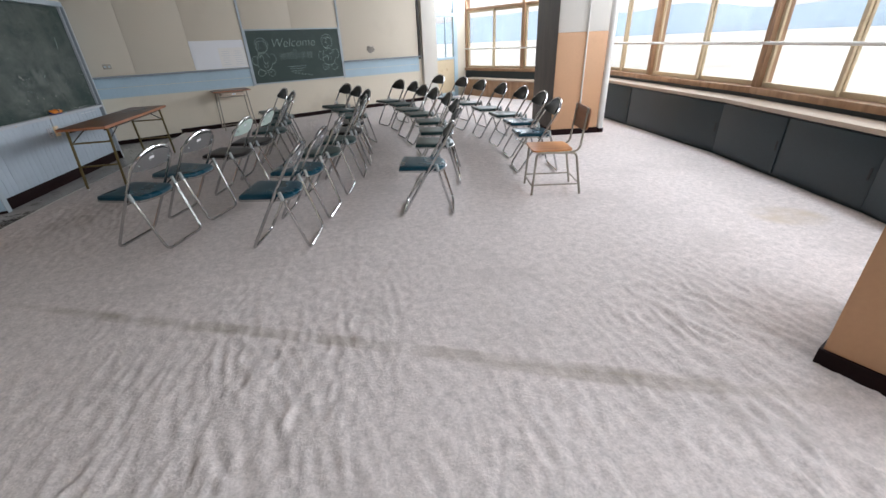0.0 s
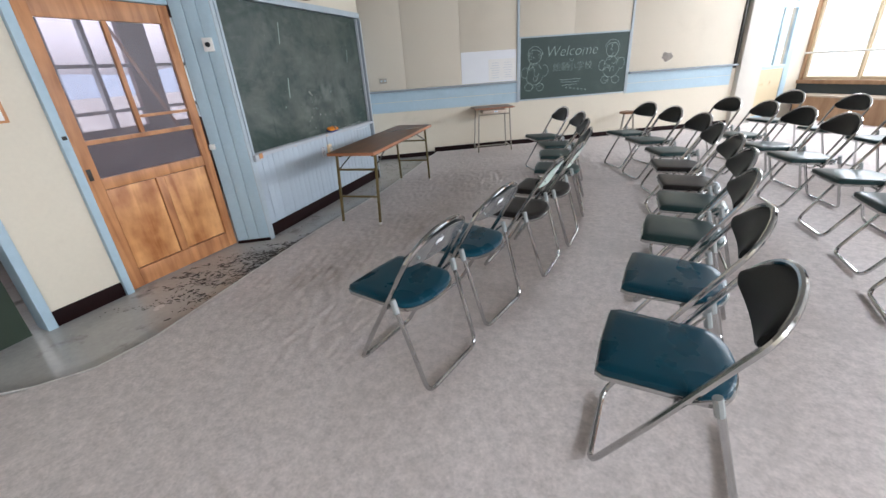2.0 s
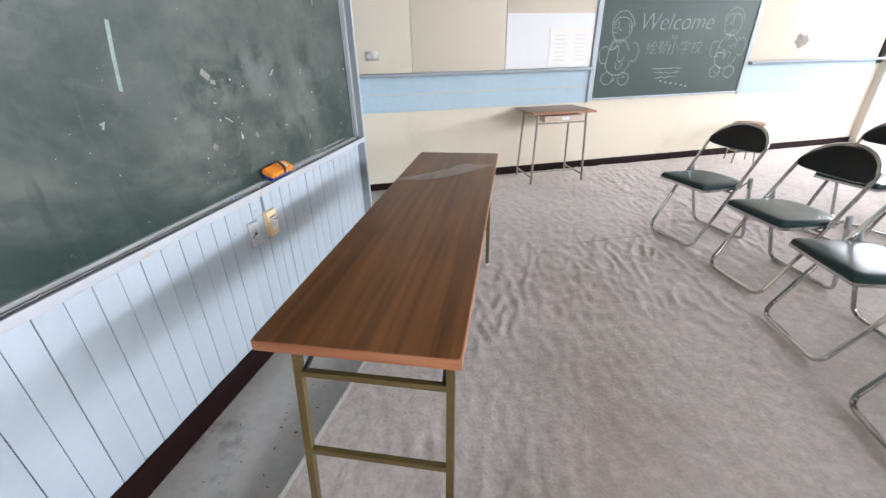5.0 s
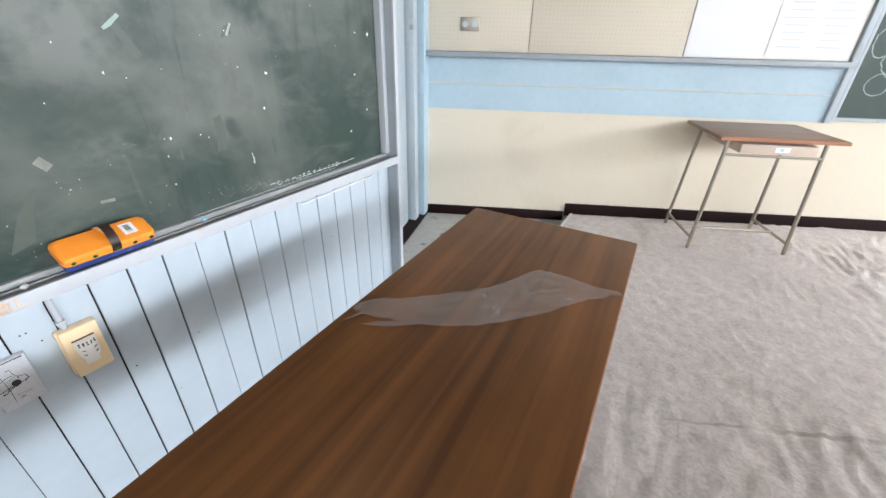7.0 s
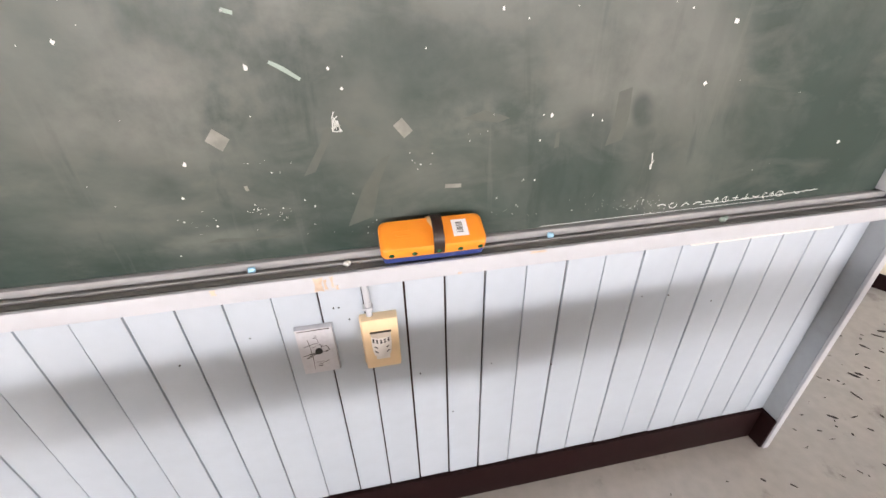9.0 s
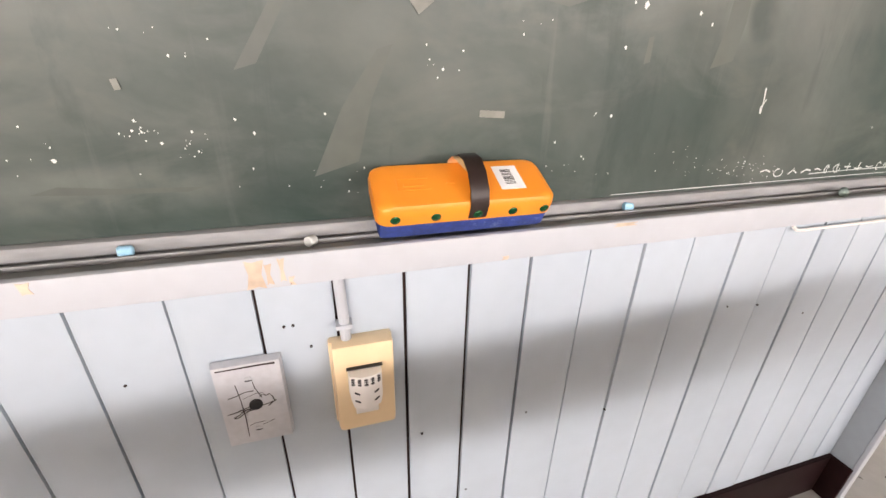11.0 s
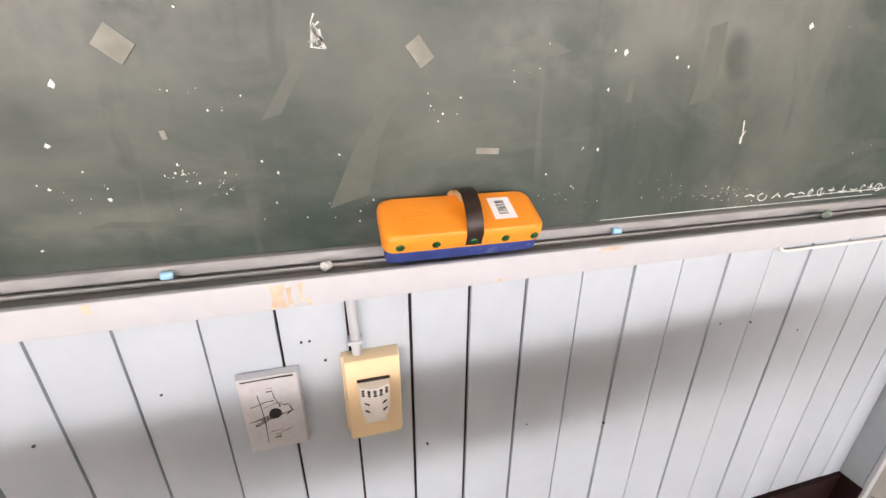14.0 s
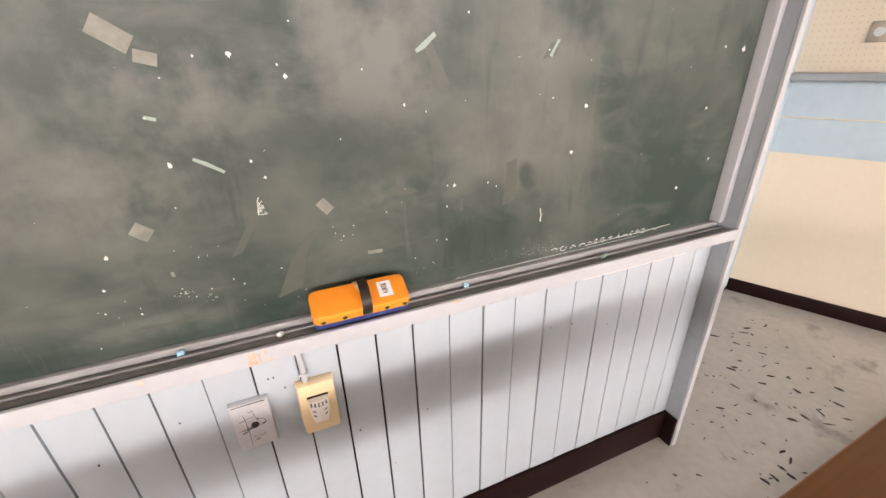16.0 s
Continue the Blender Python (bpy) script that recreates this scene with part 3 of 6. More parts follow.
def carpet():
    def edge(y):
        return float(np.interp(y, [e[0] for e in EDGE], [e[1] for e in EDGE]))
    nx, ny = 620, 640
    xs, ys = np.linspace(-3.95, 4.95, nx), np.linspace(-2.9, 13.2, ny)
    verts, keep = [], []
    for y in ys:
        lo = edge(y)
        for x in xs:
            top = NORTH[1] + (x - NORTH[0]) * SLOPE + 0.03
            px, py = max(x, lo), min(y, top)
            q1, q2 = px * 0.97 + py * 0.24, py * 0.97 - px * 0.24
            wob = noise.noise((px * 1.6, py * 1.3, 3.0)) * 1.6
            a = noise.noise((q1 * 14.5 + wob, q2 * 6.5 - wob, 0.0))
            b = noise.noise((q1 * 26.0 - wob, q2 * 17.0, 5.0))
            amp = 0.25 + 0.75 * max(0.0, min(1.0, 0.55 + 1.5 * noise.noise((px * 0.6, py * 0.55, 9.0))))
            aisle = 1 / (1 + math.exp((px + 1.35) * 5)) * min(1.0, max(0.0, (py - 3.2) / 0.9))
            amp *= 0.20 + 0.85 * aisle * (1 - 0.45 * math.exp(-((py - 6.0) / 0.9) ** 2)) + 0.9 * math.exp(-((px + 1.9) / 0.7) ** 2 - ((py - 7.4) / 0.8) ** 2) + 1.0 * math.exp(-((px + 0.6) / 1.5) ** 2 - ((py - 8.1) / 1.0) ** 2) + 2.0 * math.exp(-((px - 0.8) / 1.8) ** 2 - ((py - 1.2) / 1.0) ** 2)
            fade = min(1.0, (px - lo) / 0.25)
            z = (0.0115 * max(0.0, 1 - abs(a) * 3.0) ** 1.4 * (0.6 + 0.8 * abs(noise.noise((px * 4, py * 4, 7.0)) * 2)) + 0.0055 * b) * amp * fade + 0.004 * noise.noise((px * 1.7, py * 1.7, 1.0)) * fade - 0.006
            verts.append((px, py, z))
    v = np.array(verts)
    idx = np.arange(nx * ny).reshape(ny, nx)
    quads = np.stack([idx[:-1, :-1], idx[:-1, 1:], idx[1:, 1:], idx[1:, :-1]], -1).reshape(-1, 4)
    w = v[quads[:, 1], 0] - v[quads[:, 0], 0] + v[quads[:, 2], 0] - v[quads[:, 3], 0]
    h = v[quads[:, 3], 1] - v[quads[:, 0], 1] + v[quads[:, 2], 1] - v[quads[:, 1], 1]
    quads = quads[(w > 1e-4) & (h > 1e-4)]
    me = bpy.data.meshes.new("carpet")
    me.from_pydata(verts, [], quads.tolist())
    me.materials.append(M_CARPET)
    me.shade_smooth()
    ob = tagged(new("carpet", me), "grey wrinkled carpet laid over the raised floor", "carpet", kind="structure")
    bm = bmesh.new()
    line = [(edge(y), y) for y in np.linspace(-2.9, 9.05, 120)]
    rows = [[bm.verts.new((x + dx, y, z)) for x, y in line] for dx, z in ((0.014, 0.0015), (0.004, 0.003), (-0.005, 0.001), (-0.007, -0.010), (-0.007, VINYL - 0.01))]
    for r, s in zip(rows, rows[1:]):
        for i in range(len(line) - 1):
            bm.faces.new((r[i], r[i + 1], s[i + 1], s[i]))
    part("edge_binding", bm, M_BIND, ob, "pale bound carpet edge")
    return ob


carpet()

# ---- north wall with the pin board and the small chalkboard ----
wall_n = structure("wall_north", boxed(-2.62, 4.62, 0.0, 0.2, VINYL - 0.02, CEILING), M_CREAM, "cream painted end wall with pin boards and a blue band", MN)
for i, (a, b) in enumerate(((-2.58, -1.945), (-1.94, -1.005), (-1.0, -0.045), (0.01, 0.955), (0.96, 1.955), (2.0, 4.03))):
    part("pin_board", boxed(a, b, -0.012, 0.0, 1.075 if i not in (3, 4) else 1.735, CEILING - 0.02, 0.002), M_PEG, wall_n)
part("blue_band", boxed(-2.6, -0.03, -0.01, 0.0, 0.885, 1.04), M_BLUE, wall_n)
part("blue_band", boxed(-2.6, -0.03, -0.008, 0.0, 0.72, 0.878), M_BLUE, wall_n)
part("blue_band", boxed(1.99, 4.04, -0.01, 0.0, 0.885, 1.04), M_BLUE, wall_n)
part("blue_band", boxed(1.99, 4.04, -0.008, 0.0, 0.72, 0.878), M_BLUE, wall_n)
# The ledges' own grey is darkened to paint in the shadow line below them.
part("ledge", boxed(-2.6, -0.035, -0.075, 0.0, 1.042, 1.072, 0.004), M_SHADEGREY, wall_n, "grey painted ledge under the pin board")
part("ledge", boxed(2.0, 4.1, -0.075, 0.0, 1.042, 1.072, 0.004), M_SHADEGREY, wall_n, "grey painted ledge under the pin board")
for s in (-0.04, 1.965):
    part("upright_trim", boxed(s, s + 0.035, -0.03, 0.0, 0.72, CEILING - 0.01, 0.003), M_TRIM, wall_n)
part("upright_trim", boxed(4.05, 4.10, -0.035, 0.0, 1.0, CEILING - 0.01, 0.003), M_BLACKSTEEL, wall_n)
part("pilaster", boxed(4.13, 4.56, -0.10, 0.0, VINYL, CEILING - 0.01, 0.006), M_WHITEWALL, wall_n, "off-white pilaster")
bb = part("baseboard", boxed(-1.545, 4.13, -0.014, 0.0, -0.02, 0.075, 0.003), M_BASE, wall_n, "dark maroon baseboard, stepped where the carpet ends")
part("baseboard", boxed(-2.6, -1.55, -0.014, 0.0, VINYL, 0.012, 0.003), M_BASE, wall_n)

cb2 = thing("wall_chalkboard", "dark green chalkboard with a white chalk greeting and drawings", "chalkboard", MN)
part("board_surface", boxed(0.015, 1.95, -0.02, -0.001, 0.755, 1.715), M_BOARD2, cb2)
fbm = bmesh.new()
for a in ((-0.005, 0.018, 0.735, 1.735), (1.945, 1.968, 0.735, 1.735)):
    box(fbm, a[0], a[1], -0.03, -0.0005, a[2], a[3], 0.002)
box(fbm, 0.018, 1.945, -0.03, -0.0005, 0.735, 0.757, 0.002)
box(fbm, 0.018, 1.945, -0.03, -0.0005, 1.713, 1.735, 0.002)
part("frame", fbm, M_TRIM, cb2, "thin grey-blue painted frame")


def lettering(words, size, material, parent, m, name="lettering", shear=0.0, extrude=0.0006):
    """Words in the built-in font, as a mesh part; it reads along x with z up after the pose m."""
    cu = bpy.data.curves.new("words", 'FONT')
    cu.body, cu.size, cu.align_x, cu.align_y, cu.shear, cu.extrude = words, size, 'CENTER', 'CENTER', shear, extrude
    cu.offset = -0.022 * size
    tmp = bpy.data.objects.new("words", cu)
    scene.collection.objects.link(tmp)
    bpy.context.view_layer.update()
    me = bpy.data.meshes.new_from_object(tmp.evaluated_get(bpy.context.evaluated_depsgraph_get()))
    bpy.data.objects.remove(tmp)
    me.materials.clear()
    me.materials.append(material)
    ob = new(name, me)
    ob.parent = parent
    ob.matrix_basis = m
    return ob


def stroke(bm, pts, w=0.006, y=-0.0208):
    """A flat chalk line through points (s, z) on the board."""
    pts = [Vector((p[0], p[1])) for p in pts]
    vs = []
    for i, p in enumerate(pts):
        d = (pts[min(i + 1, len(pts) - 1)] - pts[max(i - 1, 0)]).normalized()
        n = Vector((-d.y, d.x)) * w * random.uniform(0.35, 0.65)
        vs.append((bm.verts.new((p.x + n.x, y, p.y + n.y)), bm.verts.new((p.x - n.x, y, p.y - n.y))))
    for a, b in zip(vs, vs[1:]):
        bm.faces.new((a[0], b[0], b[1], a[1]))


def ring(cx, cz, rx, rz, a0=0, a1=360, n=28, wob=0.0):
    return [(cx + (rx + random.uniform(-wob, wob)) * math.cos(radians(a0 + (a1 - a0) * i / n)), cz + (rz + random.uniform(-wob, wob)) * math.sin(radians(a0 + (a1 - a0) * i / n))) for i in range(n + 1)]


lettering("Welcome", 0.235, M_CHALKFAINT, cb2, pose(0.92, -0.0212, 1.475, 90, 0, 0), shear=0.25)
lettering("to", 0.085, M_CHALKFAINT, cb2, pose(0.93, -0.0212, 1.34, 90, 0, 0))
sbm = bmesh.new()
lettering("\u5c0f\u5b66\u6821", 0.15, M_CHALKFAINT, cb2, pose(1.09, -0.0212, 1.225, 90, 0, 0))
lettering("\u7d75\u9786", 0.15, M_CHALKFAINT, cb2, pose(0.745, -0.0212, 1.225, 90, 0, 0))
for j in range(3):
    stroke(sbm, [(0.72 + 0.03 * j + i * 0.03, 1.03 - 0.045 * j + random.uniform(-0.01, 0.01)) for i in range(14 - 2 * j)], 0.006)
for i in range(6):
    stroke(sbm, ring(0.86 + 0.07 * i, 0.90 - 0.012 * i, 0.012, 0.009, n=8), 0.006)
for cx, up in ((0.27, 0.0), (1.66, 0.03)):           # two plain chalk outlines beside the words
    stroke(sbm, ring(cx, 1.42 + up, 0.115, 0.11, wob=0.006), 0.006)
    stroke(sbm, ring(cx, 1.43 + up, 0.135, 0.15, 10, 170, wob=0.006), 0.006)
    stroke(sbm, ring(cx, 1.17 + up, 0.125, 0.15, 20, 160, wob=0.006) + ring(cx, 1.10 + up, 0.14, 0.12, 180, 360, wob=0.006), 0.006)
    stroke(sbm, ring(cx - 0.10, 0.95 + up, 0.07, 0.06, wob=0.005), 0.006)
    stroke(sbm, ring(cx + 0.10, 0.94 + up, 0.07, 0.06, wob=0.005), 0.006)
    stroke(sbm, ring(cx - 0.17, 1.18 + up, 0.06, 0.08, 60, 300, wob=0.005), 0.006)
    stroke(sbm, ring(cx + 0.18, 1.2 + up, 0.06, 0.09, -120, 120, wob=0.005), 0.006)
    for k in range(16):
        a0 = random.uniform(0, 360)
        stroke(sbm, ring(cx + random.uniform(-0.11, 0.11), 1.22 + up + random.uniform(-0.27, 0.27), random.uniform(0.015, 0.06), random.uniform(0.015, 0.06), a0, a0 + random.uniform(90, 220), n=10, wob=0.003), 0.005)
tagged(part("chalk_drawing", sbm, M_CHALKFAINT, cb2, "faint white chalk outlines"), kind="stuff")

sheet = thing("pinned_sheet", "large white paper sheet pinned to the cream board", "paper", MN)
part("backing_sheet", boxed(-1.0, -0.055, -0.0145, -0.0125, 1.078, 1.565), M_PAPER, sheet)
inner = part("notice", boxed(-0.535, -0.07, -0.018, -0.0155, 1.10, 1.432), M_WHITEPL, sheet, "smaller faintly printed notice")
nbm = bmesh.new()
for i in range(7):
    w = random.uniform(0.10, 0.17)
    for c in (-0.42, -0.2):
        box(nbm, c - w / 2, c + w / 2, -0.0186, -0.0181, 1.14 + i * 0.038, 1.148 + i * 0.038)
tagged(part("print_line", nbm, M_FAINTINK, inner), kind="stuff")

sock2 = thing("wall_outlet", "small grey twin outlet set in the pin board", "outlet", MN)
part("plate", boxed(-2.375, -2.255, -0.022, -0.0125, 1.185, 1.262, 0.003), M_DESKLEG, sock2)
for s in (-2.345, -2.285):
    b = bmesh.new()
    rod(b, (s, -0.0245, 1.223), (s, -0.021, 1.223), 0.017, 14)
    part("socket_face", b, M_TRIM, sock2)

hole = thing("torn_patch", "torn grey patch in the cream pin board", "damage", MN)
hb = bmesh.new()
pts = ring(2.71, 1.275, 0.10, 0.075, n=15, wob=0.022)[:-1]
loft(hb, [[(x, -0.0125, z) for x, z in pts], [(2.71 + (x - 2.71) * 0.93, -0.0165, 1.275 + (z - 1.275) * 0.93) for x, z in pts]])
part("torn_layer", hb, M_PLASTER, hole)

# ---- chalkboard wall: a shallow bay faced with narrow boards ----
CY0, CY1, CX = 4.98, 7.37, -3.56
MC = along((CX, CY0), (CX, CY1))
CL = CY1 - CY0
wall_w = structure("wall_west", boxed(0.0, CL - 0.002, 0.09, 0.30, VINYL - 0.02, CEILING), M_CREAM, "chalkboard wall faced with white-blue boards", MC)
part("backing", boxed(0.066, CL - 0.018, 0.0505, 0.086, 0.064, 0.727), M_GAP, wall_w)
part("upper_panel", boxed(0.0, CL, 0.02, 0.088, 2.06, CEILING - 0.01), M_CREAM, wall_w)
part("board_rail", boxed(0.0, CL, 0.0, 0.088, 2.0, 2.058, 0.004), M_TRIM, wall_w)
part("corner_post", boxed(0.0, 0.062, 0.0, 0.088, VINYL, 1.998, 0.004), M_TRIM, wall_w)
# The post's grey is the shade on its turned face, put into the colour.
part("corner_post", boxed(CL - 0.0165, CL, 0.0, 0.3, VINYL, 1.998, 0.001), M_SHADEGREY, wall_w, "board set on edge, coloured grey for its shaded face")
part("post_edge", boxed(CL - 0.0175, CL + 0.001, -0.009, -0.0005, VINYL, 1.998, 0.002), M_LEDGE, wall_w, "worn white front edge")
part("side_trim", boxed(CL - 0.038, CL - 0.0175, 0.030, 0.088, 0.754, 1.998, 0.005), M_LEDGE, wall_w)
part("baseboard", boxed(0.0, CL - 0.026, 0.036, 0.056, VINYL, 0.060, 0.003), M_BASE, wall_w, "dark maroon baseboard")
part("baseboard", boxed(CL - 0.0255, CL - 0.017, -0.004, 0.056, VINYL, 0.060, 0.002), M_BASE, wall_w)

cb = thing("chalkboard", "green chalkboard smeared with chalk dust, with a grey tray", "chalkboard", MC)
part("board_surface", boxed(0.064, CL - 0.039, 0.058, 0.088, 0.750, 1.998), M_BOARD, cb)
tray = part("tray", boxed(0.064, CL - 0.018, 0.0, 0.062, 0.728, 0.738), M_TRAY, cb, "dusty grey metal chalk tray")
part("back_rim", boxed(0.064, CL - 0.018, 0.046, 0.060, 0.738, 0.752, 0.003), M_TRAY, tray)
part("ridge", boxed(0.064, CL - 0.018, 0.030, 0.0335, 0.738, 0.743, 0.001), M_TRAY, tray)
part("ridge", boxed(0.064, CL - 0.018, 0.010, 0.0125, 0.738, 0.742, 0.001), M_TRAY, tray)
part("tray_front", boxed(0.064, CL - 0.018, -0.010, -0.0005, 0.718, 0.748, 0.003), M_LEDGE, cb, "worn white tray front")
for a, b_, z0, z1 in ((1.199, 1.213, 0.7195, 0.746), (1.214, 1.219, 0.722, 0.742), (1.224, 1.229, 0.724, 0.746), (1.232, 1.236, 0.7195, 0.728), (1.555, 1.585, 0.7425, 0.7465), (0.62, 0.655, 0.72, 0.728), (1.05, 1.058, 0.737, 0.7465), (1.43, 1.437, 0.7195, 0.7235)):
    fb = bmesh.new()
    pts = [(a + (b_ - a) * u + random.uniform(-0.0015, 0.0015), z0 + (z1 - z0) * v) for u, v in ((0, 0), (0.5, 0.08), (1, 0), (0.8, 0.5), (1, 1), (0.4, 0.93), (0, 1), (0.15, 0.5))]
    loft(fb, [[(x, -0.0099, z) for x, z in pts], [(x, -0.0104, z) for x, z in pts]])
    part("paint_chip", fb, M_CHIP, cb, "tan primer showing through chipped paint")
lb = bmesh.new()
box(lb, 0.035, 0.058, -0.012, 0.002, 0.75, 1.99, 0.003)
part("edge_strip", lb, M_PLANK, cb)

FACE = 0.0574
rs = random.Random(5)


def speck(bm, s, z, r):
    n = rs.randint(4, 6)
    bm.faces.new([bm.verts.new((s + r * rs.uniform(0.5, 1.3) * math.cos(6.283 * j / n), FACE, z + r * rs.uniform(0.5, 1.5) * math.sin(6.283 * j / n))) for j in range(n)])


def smear(bm, pts, w0, w1):
    """A broad faint wipe on the board from one width to another."""
    vs = []
    for i, (a, z) in enumerate(pts):
        w = w0 + (w1 - w0) * i / (len(pts) - 1)
        vs.append([bm.verts.new((a + w * u, FACE + 0.0002, z + 0.3 * w * u)) for u in (-0.5, -0.2, 0.15, 0.5)])
    for p, q in zip(vs, vs[1:]):
        for j in range(3):
            bm.faces.new((p[j], p[j + 1], q[j + 1], q[j]))


kb = bmesh.new()
for i in range(120):
    speck(kb, rs.uniform(0.1, CL - 0.1), 0.76 + 1.1 * rs.random() ** 1.4, rs.choice((0.0006, 0.0008, 0.001, 0.0012, 0.0016)))
# crumbs of chalk thrown against the board: place and spread of each cluster
for cx, cz, n, wx, wz in ((1.129, 0.840, 16, 0.010, 0.003), (1.164, 0.828, 15, 0.009, 0.006), (1.80, 0.776, 46, 0.035, 0.008), (1.70, 0.79, 14, 0.03, 0.012), (1.06, 0.825, 8, 0.03, 0.012),
                          (1.155, 0.905, 8, 0.02, 0.012), (1.49, 0.945, 5, 0.02, 0.012), (1.545, 0.80, 12, 0.025, 0.02), (1.25, 0.79, 10, 0.04, 0.015), (1.38, 0.90, 8, 0.012, 0.012)):
    for i in range(n):
        speck(kb, cx + rs.gauss(0, wx), cz + rs.gauss(0, wz), rs.choice((0.0004, 0.0006, 0.0008, 0.0012)))
for a, z, r in ((1.861, 0.987, 0.0042), (1.598, 0.953, 0.0032), (1.669, 0.949, 0.002), (1.583, 0.914, 0.0018), (1.688, 0.939, 0.0016), (1.031, 0.869, 0.003), (1.05, 0.919, 0.0035), (1.065, 0.819, 0.002), (1.162, 1.040, 0.0042),
                (1.335, 1.149, 0.0045), (1.327, 1.165, 0.002), (1.268, 1.18, 0.004), (1.150, 1.105, 0.002), (1.511, 1.10, 0.0025), (2.194, 0.866, 0.004), (2.284, 0.928, 0.004), (2.233, 1.049, 0.0035), (2.311, 1.169, 0.006),
                (2.249, 1.176, 0.003), (1.447, 1.155, 0.0018), (1.281, 1.008, 0.0025), (1.352, 1.219, 0.002), (1.628, 1.233, 0.002), (0.956, 1.077, 0.0035), (1.887, 1.076, 0.005), (1.266, 1.035, 0.002), (1.580, 0.846, 0.0022), (1.201, 0.849, 0.0013), (1.215, 0.837, 0.0016)):
    speck(kb, a, z, r)
# a row of half-rubbed letters along the foot of the board
x0 = 1.835
while x0 < 2.20:
    w = rs.uniform(0.008, 0.020)
    if rs.random() < 0.45:
        stroke(kb, ring(x0 + w / 2, 0.768, w * 0.45, 0.0055, rs.uniform(0, 90), rs.uniform(230, 400), n=9, wob=0.0006), 0.0018, FACE)
    else:
        stroke(kb, [(x0, 0.7675 + rs.uniform(-0.004, 0.003)), (x0 + w * 0.5, 0.768 + rs.uniform(-0.004, 0.005)), (x0 + w, 0.768 + rs.uniform(-0.003, 0.003))], 0.0019, FACE)
    if rs.random() < 0.5:
        stroke(kb, [(x0 + w * 0.6, 0.763), (x0 + w * 0.55, 0.769), (x0 + w * 0.62, 0.775)], 0.0017, FACE)
    x0 += w + rs.uniform(0.003, 0.010)
stroke(kb, [(1.93, 0.763), (2.0, 0.7645), (2.08, 0.765), (2.2, 0.769)], 0.0014, FACE)
stroke(kb, [(1.60, 0.7545), (1.75, 0.7555), (1.9, 0.756), (2.1, 0.757)], 0.0012, FACE)
for j in range(5):                                       # a tight scribble of chalk
    stroke(kb, [(1.267 + rs.uniform(-0.005, 0.005), 0.978 - 0.006 * j + rs.uniform(-0.002, 0.002)), (1.262 + rs.uniform(-0.004, 0.004), 0.970 - 0.005 * j), (1.268 + rs.uniform(-0.004, 0.005), 0.964 - 0.0035 * j), (1.263, 0.955 + 0.004 * j)], 0.0013, FACE)
for pts in (((1.262, 0.968), (1.260, 0.951), (1.271, 0.950), (1.268, 0.966)), ((1.803, 0.863), (1.797, 0.853), (1.799, 0.846)), ((1.796, 0.876), (1.799, 0.860), (1.800, 0.846))):
    stroke(kb, pts, 0.0019, FACE)
tagged(part("chalk_scatter", kb, M_CHALK, cb, "scattered white chalk flecks and scribbles"), kind="stuff")
for pts, w in ((((1.192, 1.046), (1.208, 1.037), (1.228, 1.023)), 0.005), (((0.825, 1.364), (0.808, 1.27), (0.795, 1.178)), 0.014), (((0.838, 1.859), (0.822, 1.76), (0.806, 1.673)), 0.010), (((2.051, 1.637), (2.04, 1.56), (2.027, 1.492)), 0.008),
               (((0.697, 1.098), (0.712, 1.106), (0.70, 1.085)), 0.006), (((1.535, 1.178), (1.548, 1.186), (1.569, 1.203)), 0.007), (((1.808, 1.193), (1.80, 1.18), (1.792, 1.166)), 0.006), (((1.150, 1.106), (1.163, 1.102)), 0.004)):
    fb = bmesh.new()
    stroke(fb, pts, w, FACE)
    part("chalk_line", fb, M_CHALKFAINT, cb)
for pts, w0, w1 in (([(1.252, 0.956), (1.247, 0.938), (1.216, 0.890)], 0.012, 0.018), ([(1.332, 0.908), (1.305, 0.862), (1.282, 0.802)], 0.014, 0.042), ([(1.270, 0.973), (1.287, 0.957), (1.315, 0.940)], 0.006, 0.016),
                    ([(1.47, 0.962), (1.50, 0.955), (1.52, 0.95)], 0.035, 0.02), ([(1.613, 0.925), (1.613, 0.90)], 0.006, 0.008), ([(1.552, 1.196), (1.566, 1.165), (1.582, 1.125)], 0.012, 0.022), ([(1.80, 1.19), (1.79, 1.165)], 0.02, 0.03),
                    ([(1.72, 0.985), (1.722, 0.94), (1.716, 0.90)], 0.022, 0.03), ([(1.05, 0.795), (1.09, 0.792), (1.16, 0.79)], 0.02, 0.012)):
    sb = bmesh.new()
    smear(sb, pts, w0, w1)
    part("chalk_smear", sb, M_SMEAR, cb)
for a, z, r, turn, thin in ((1.102, 0.950, 0.0125, 40, 0.85), (1.362, 0.949, 0.0125, 52, 0.7), (1.438, 0.850, 0.0135, 3, 0.25), (1.142, 1.204, 0.022, 35, 0.55), (1.172, 1.177, 0.013, 15, 0.6), (1.122, 0.876, 0.004, 80, 0.6)):
    part("tape_scrap", box(bmesh.new(), -r, r, -0.0006, 0, -r * thin, r * thin, 0, pose(a, FACE, z, 0, turn, 0)), M_TAPE, cb, "scrap of peeling tape")

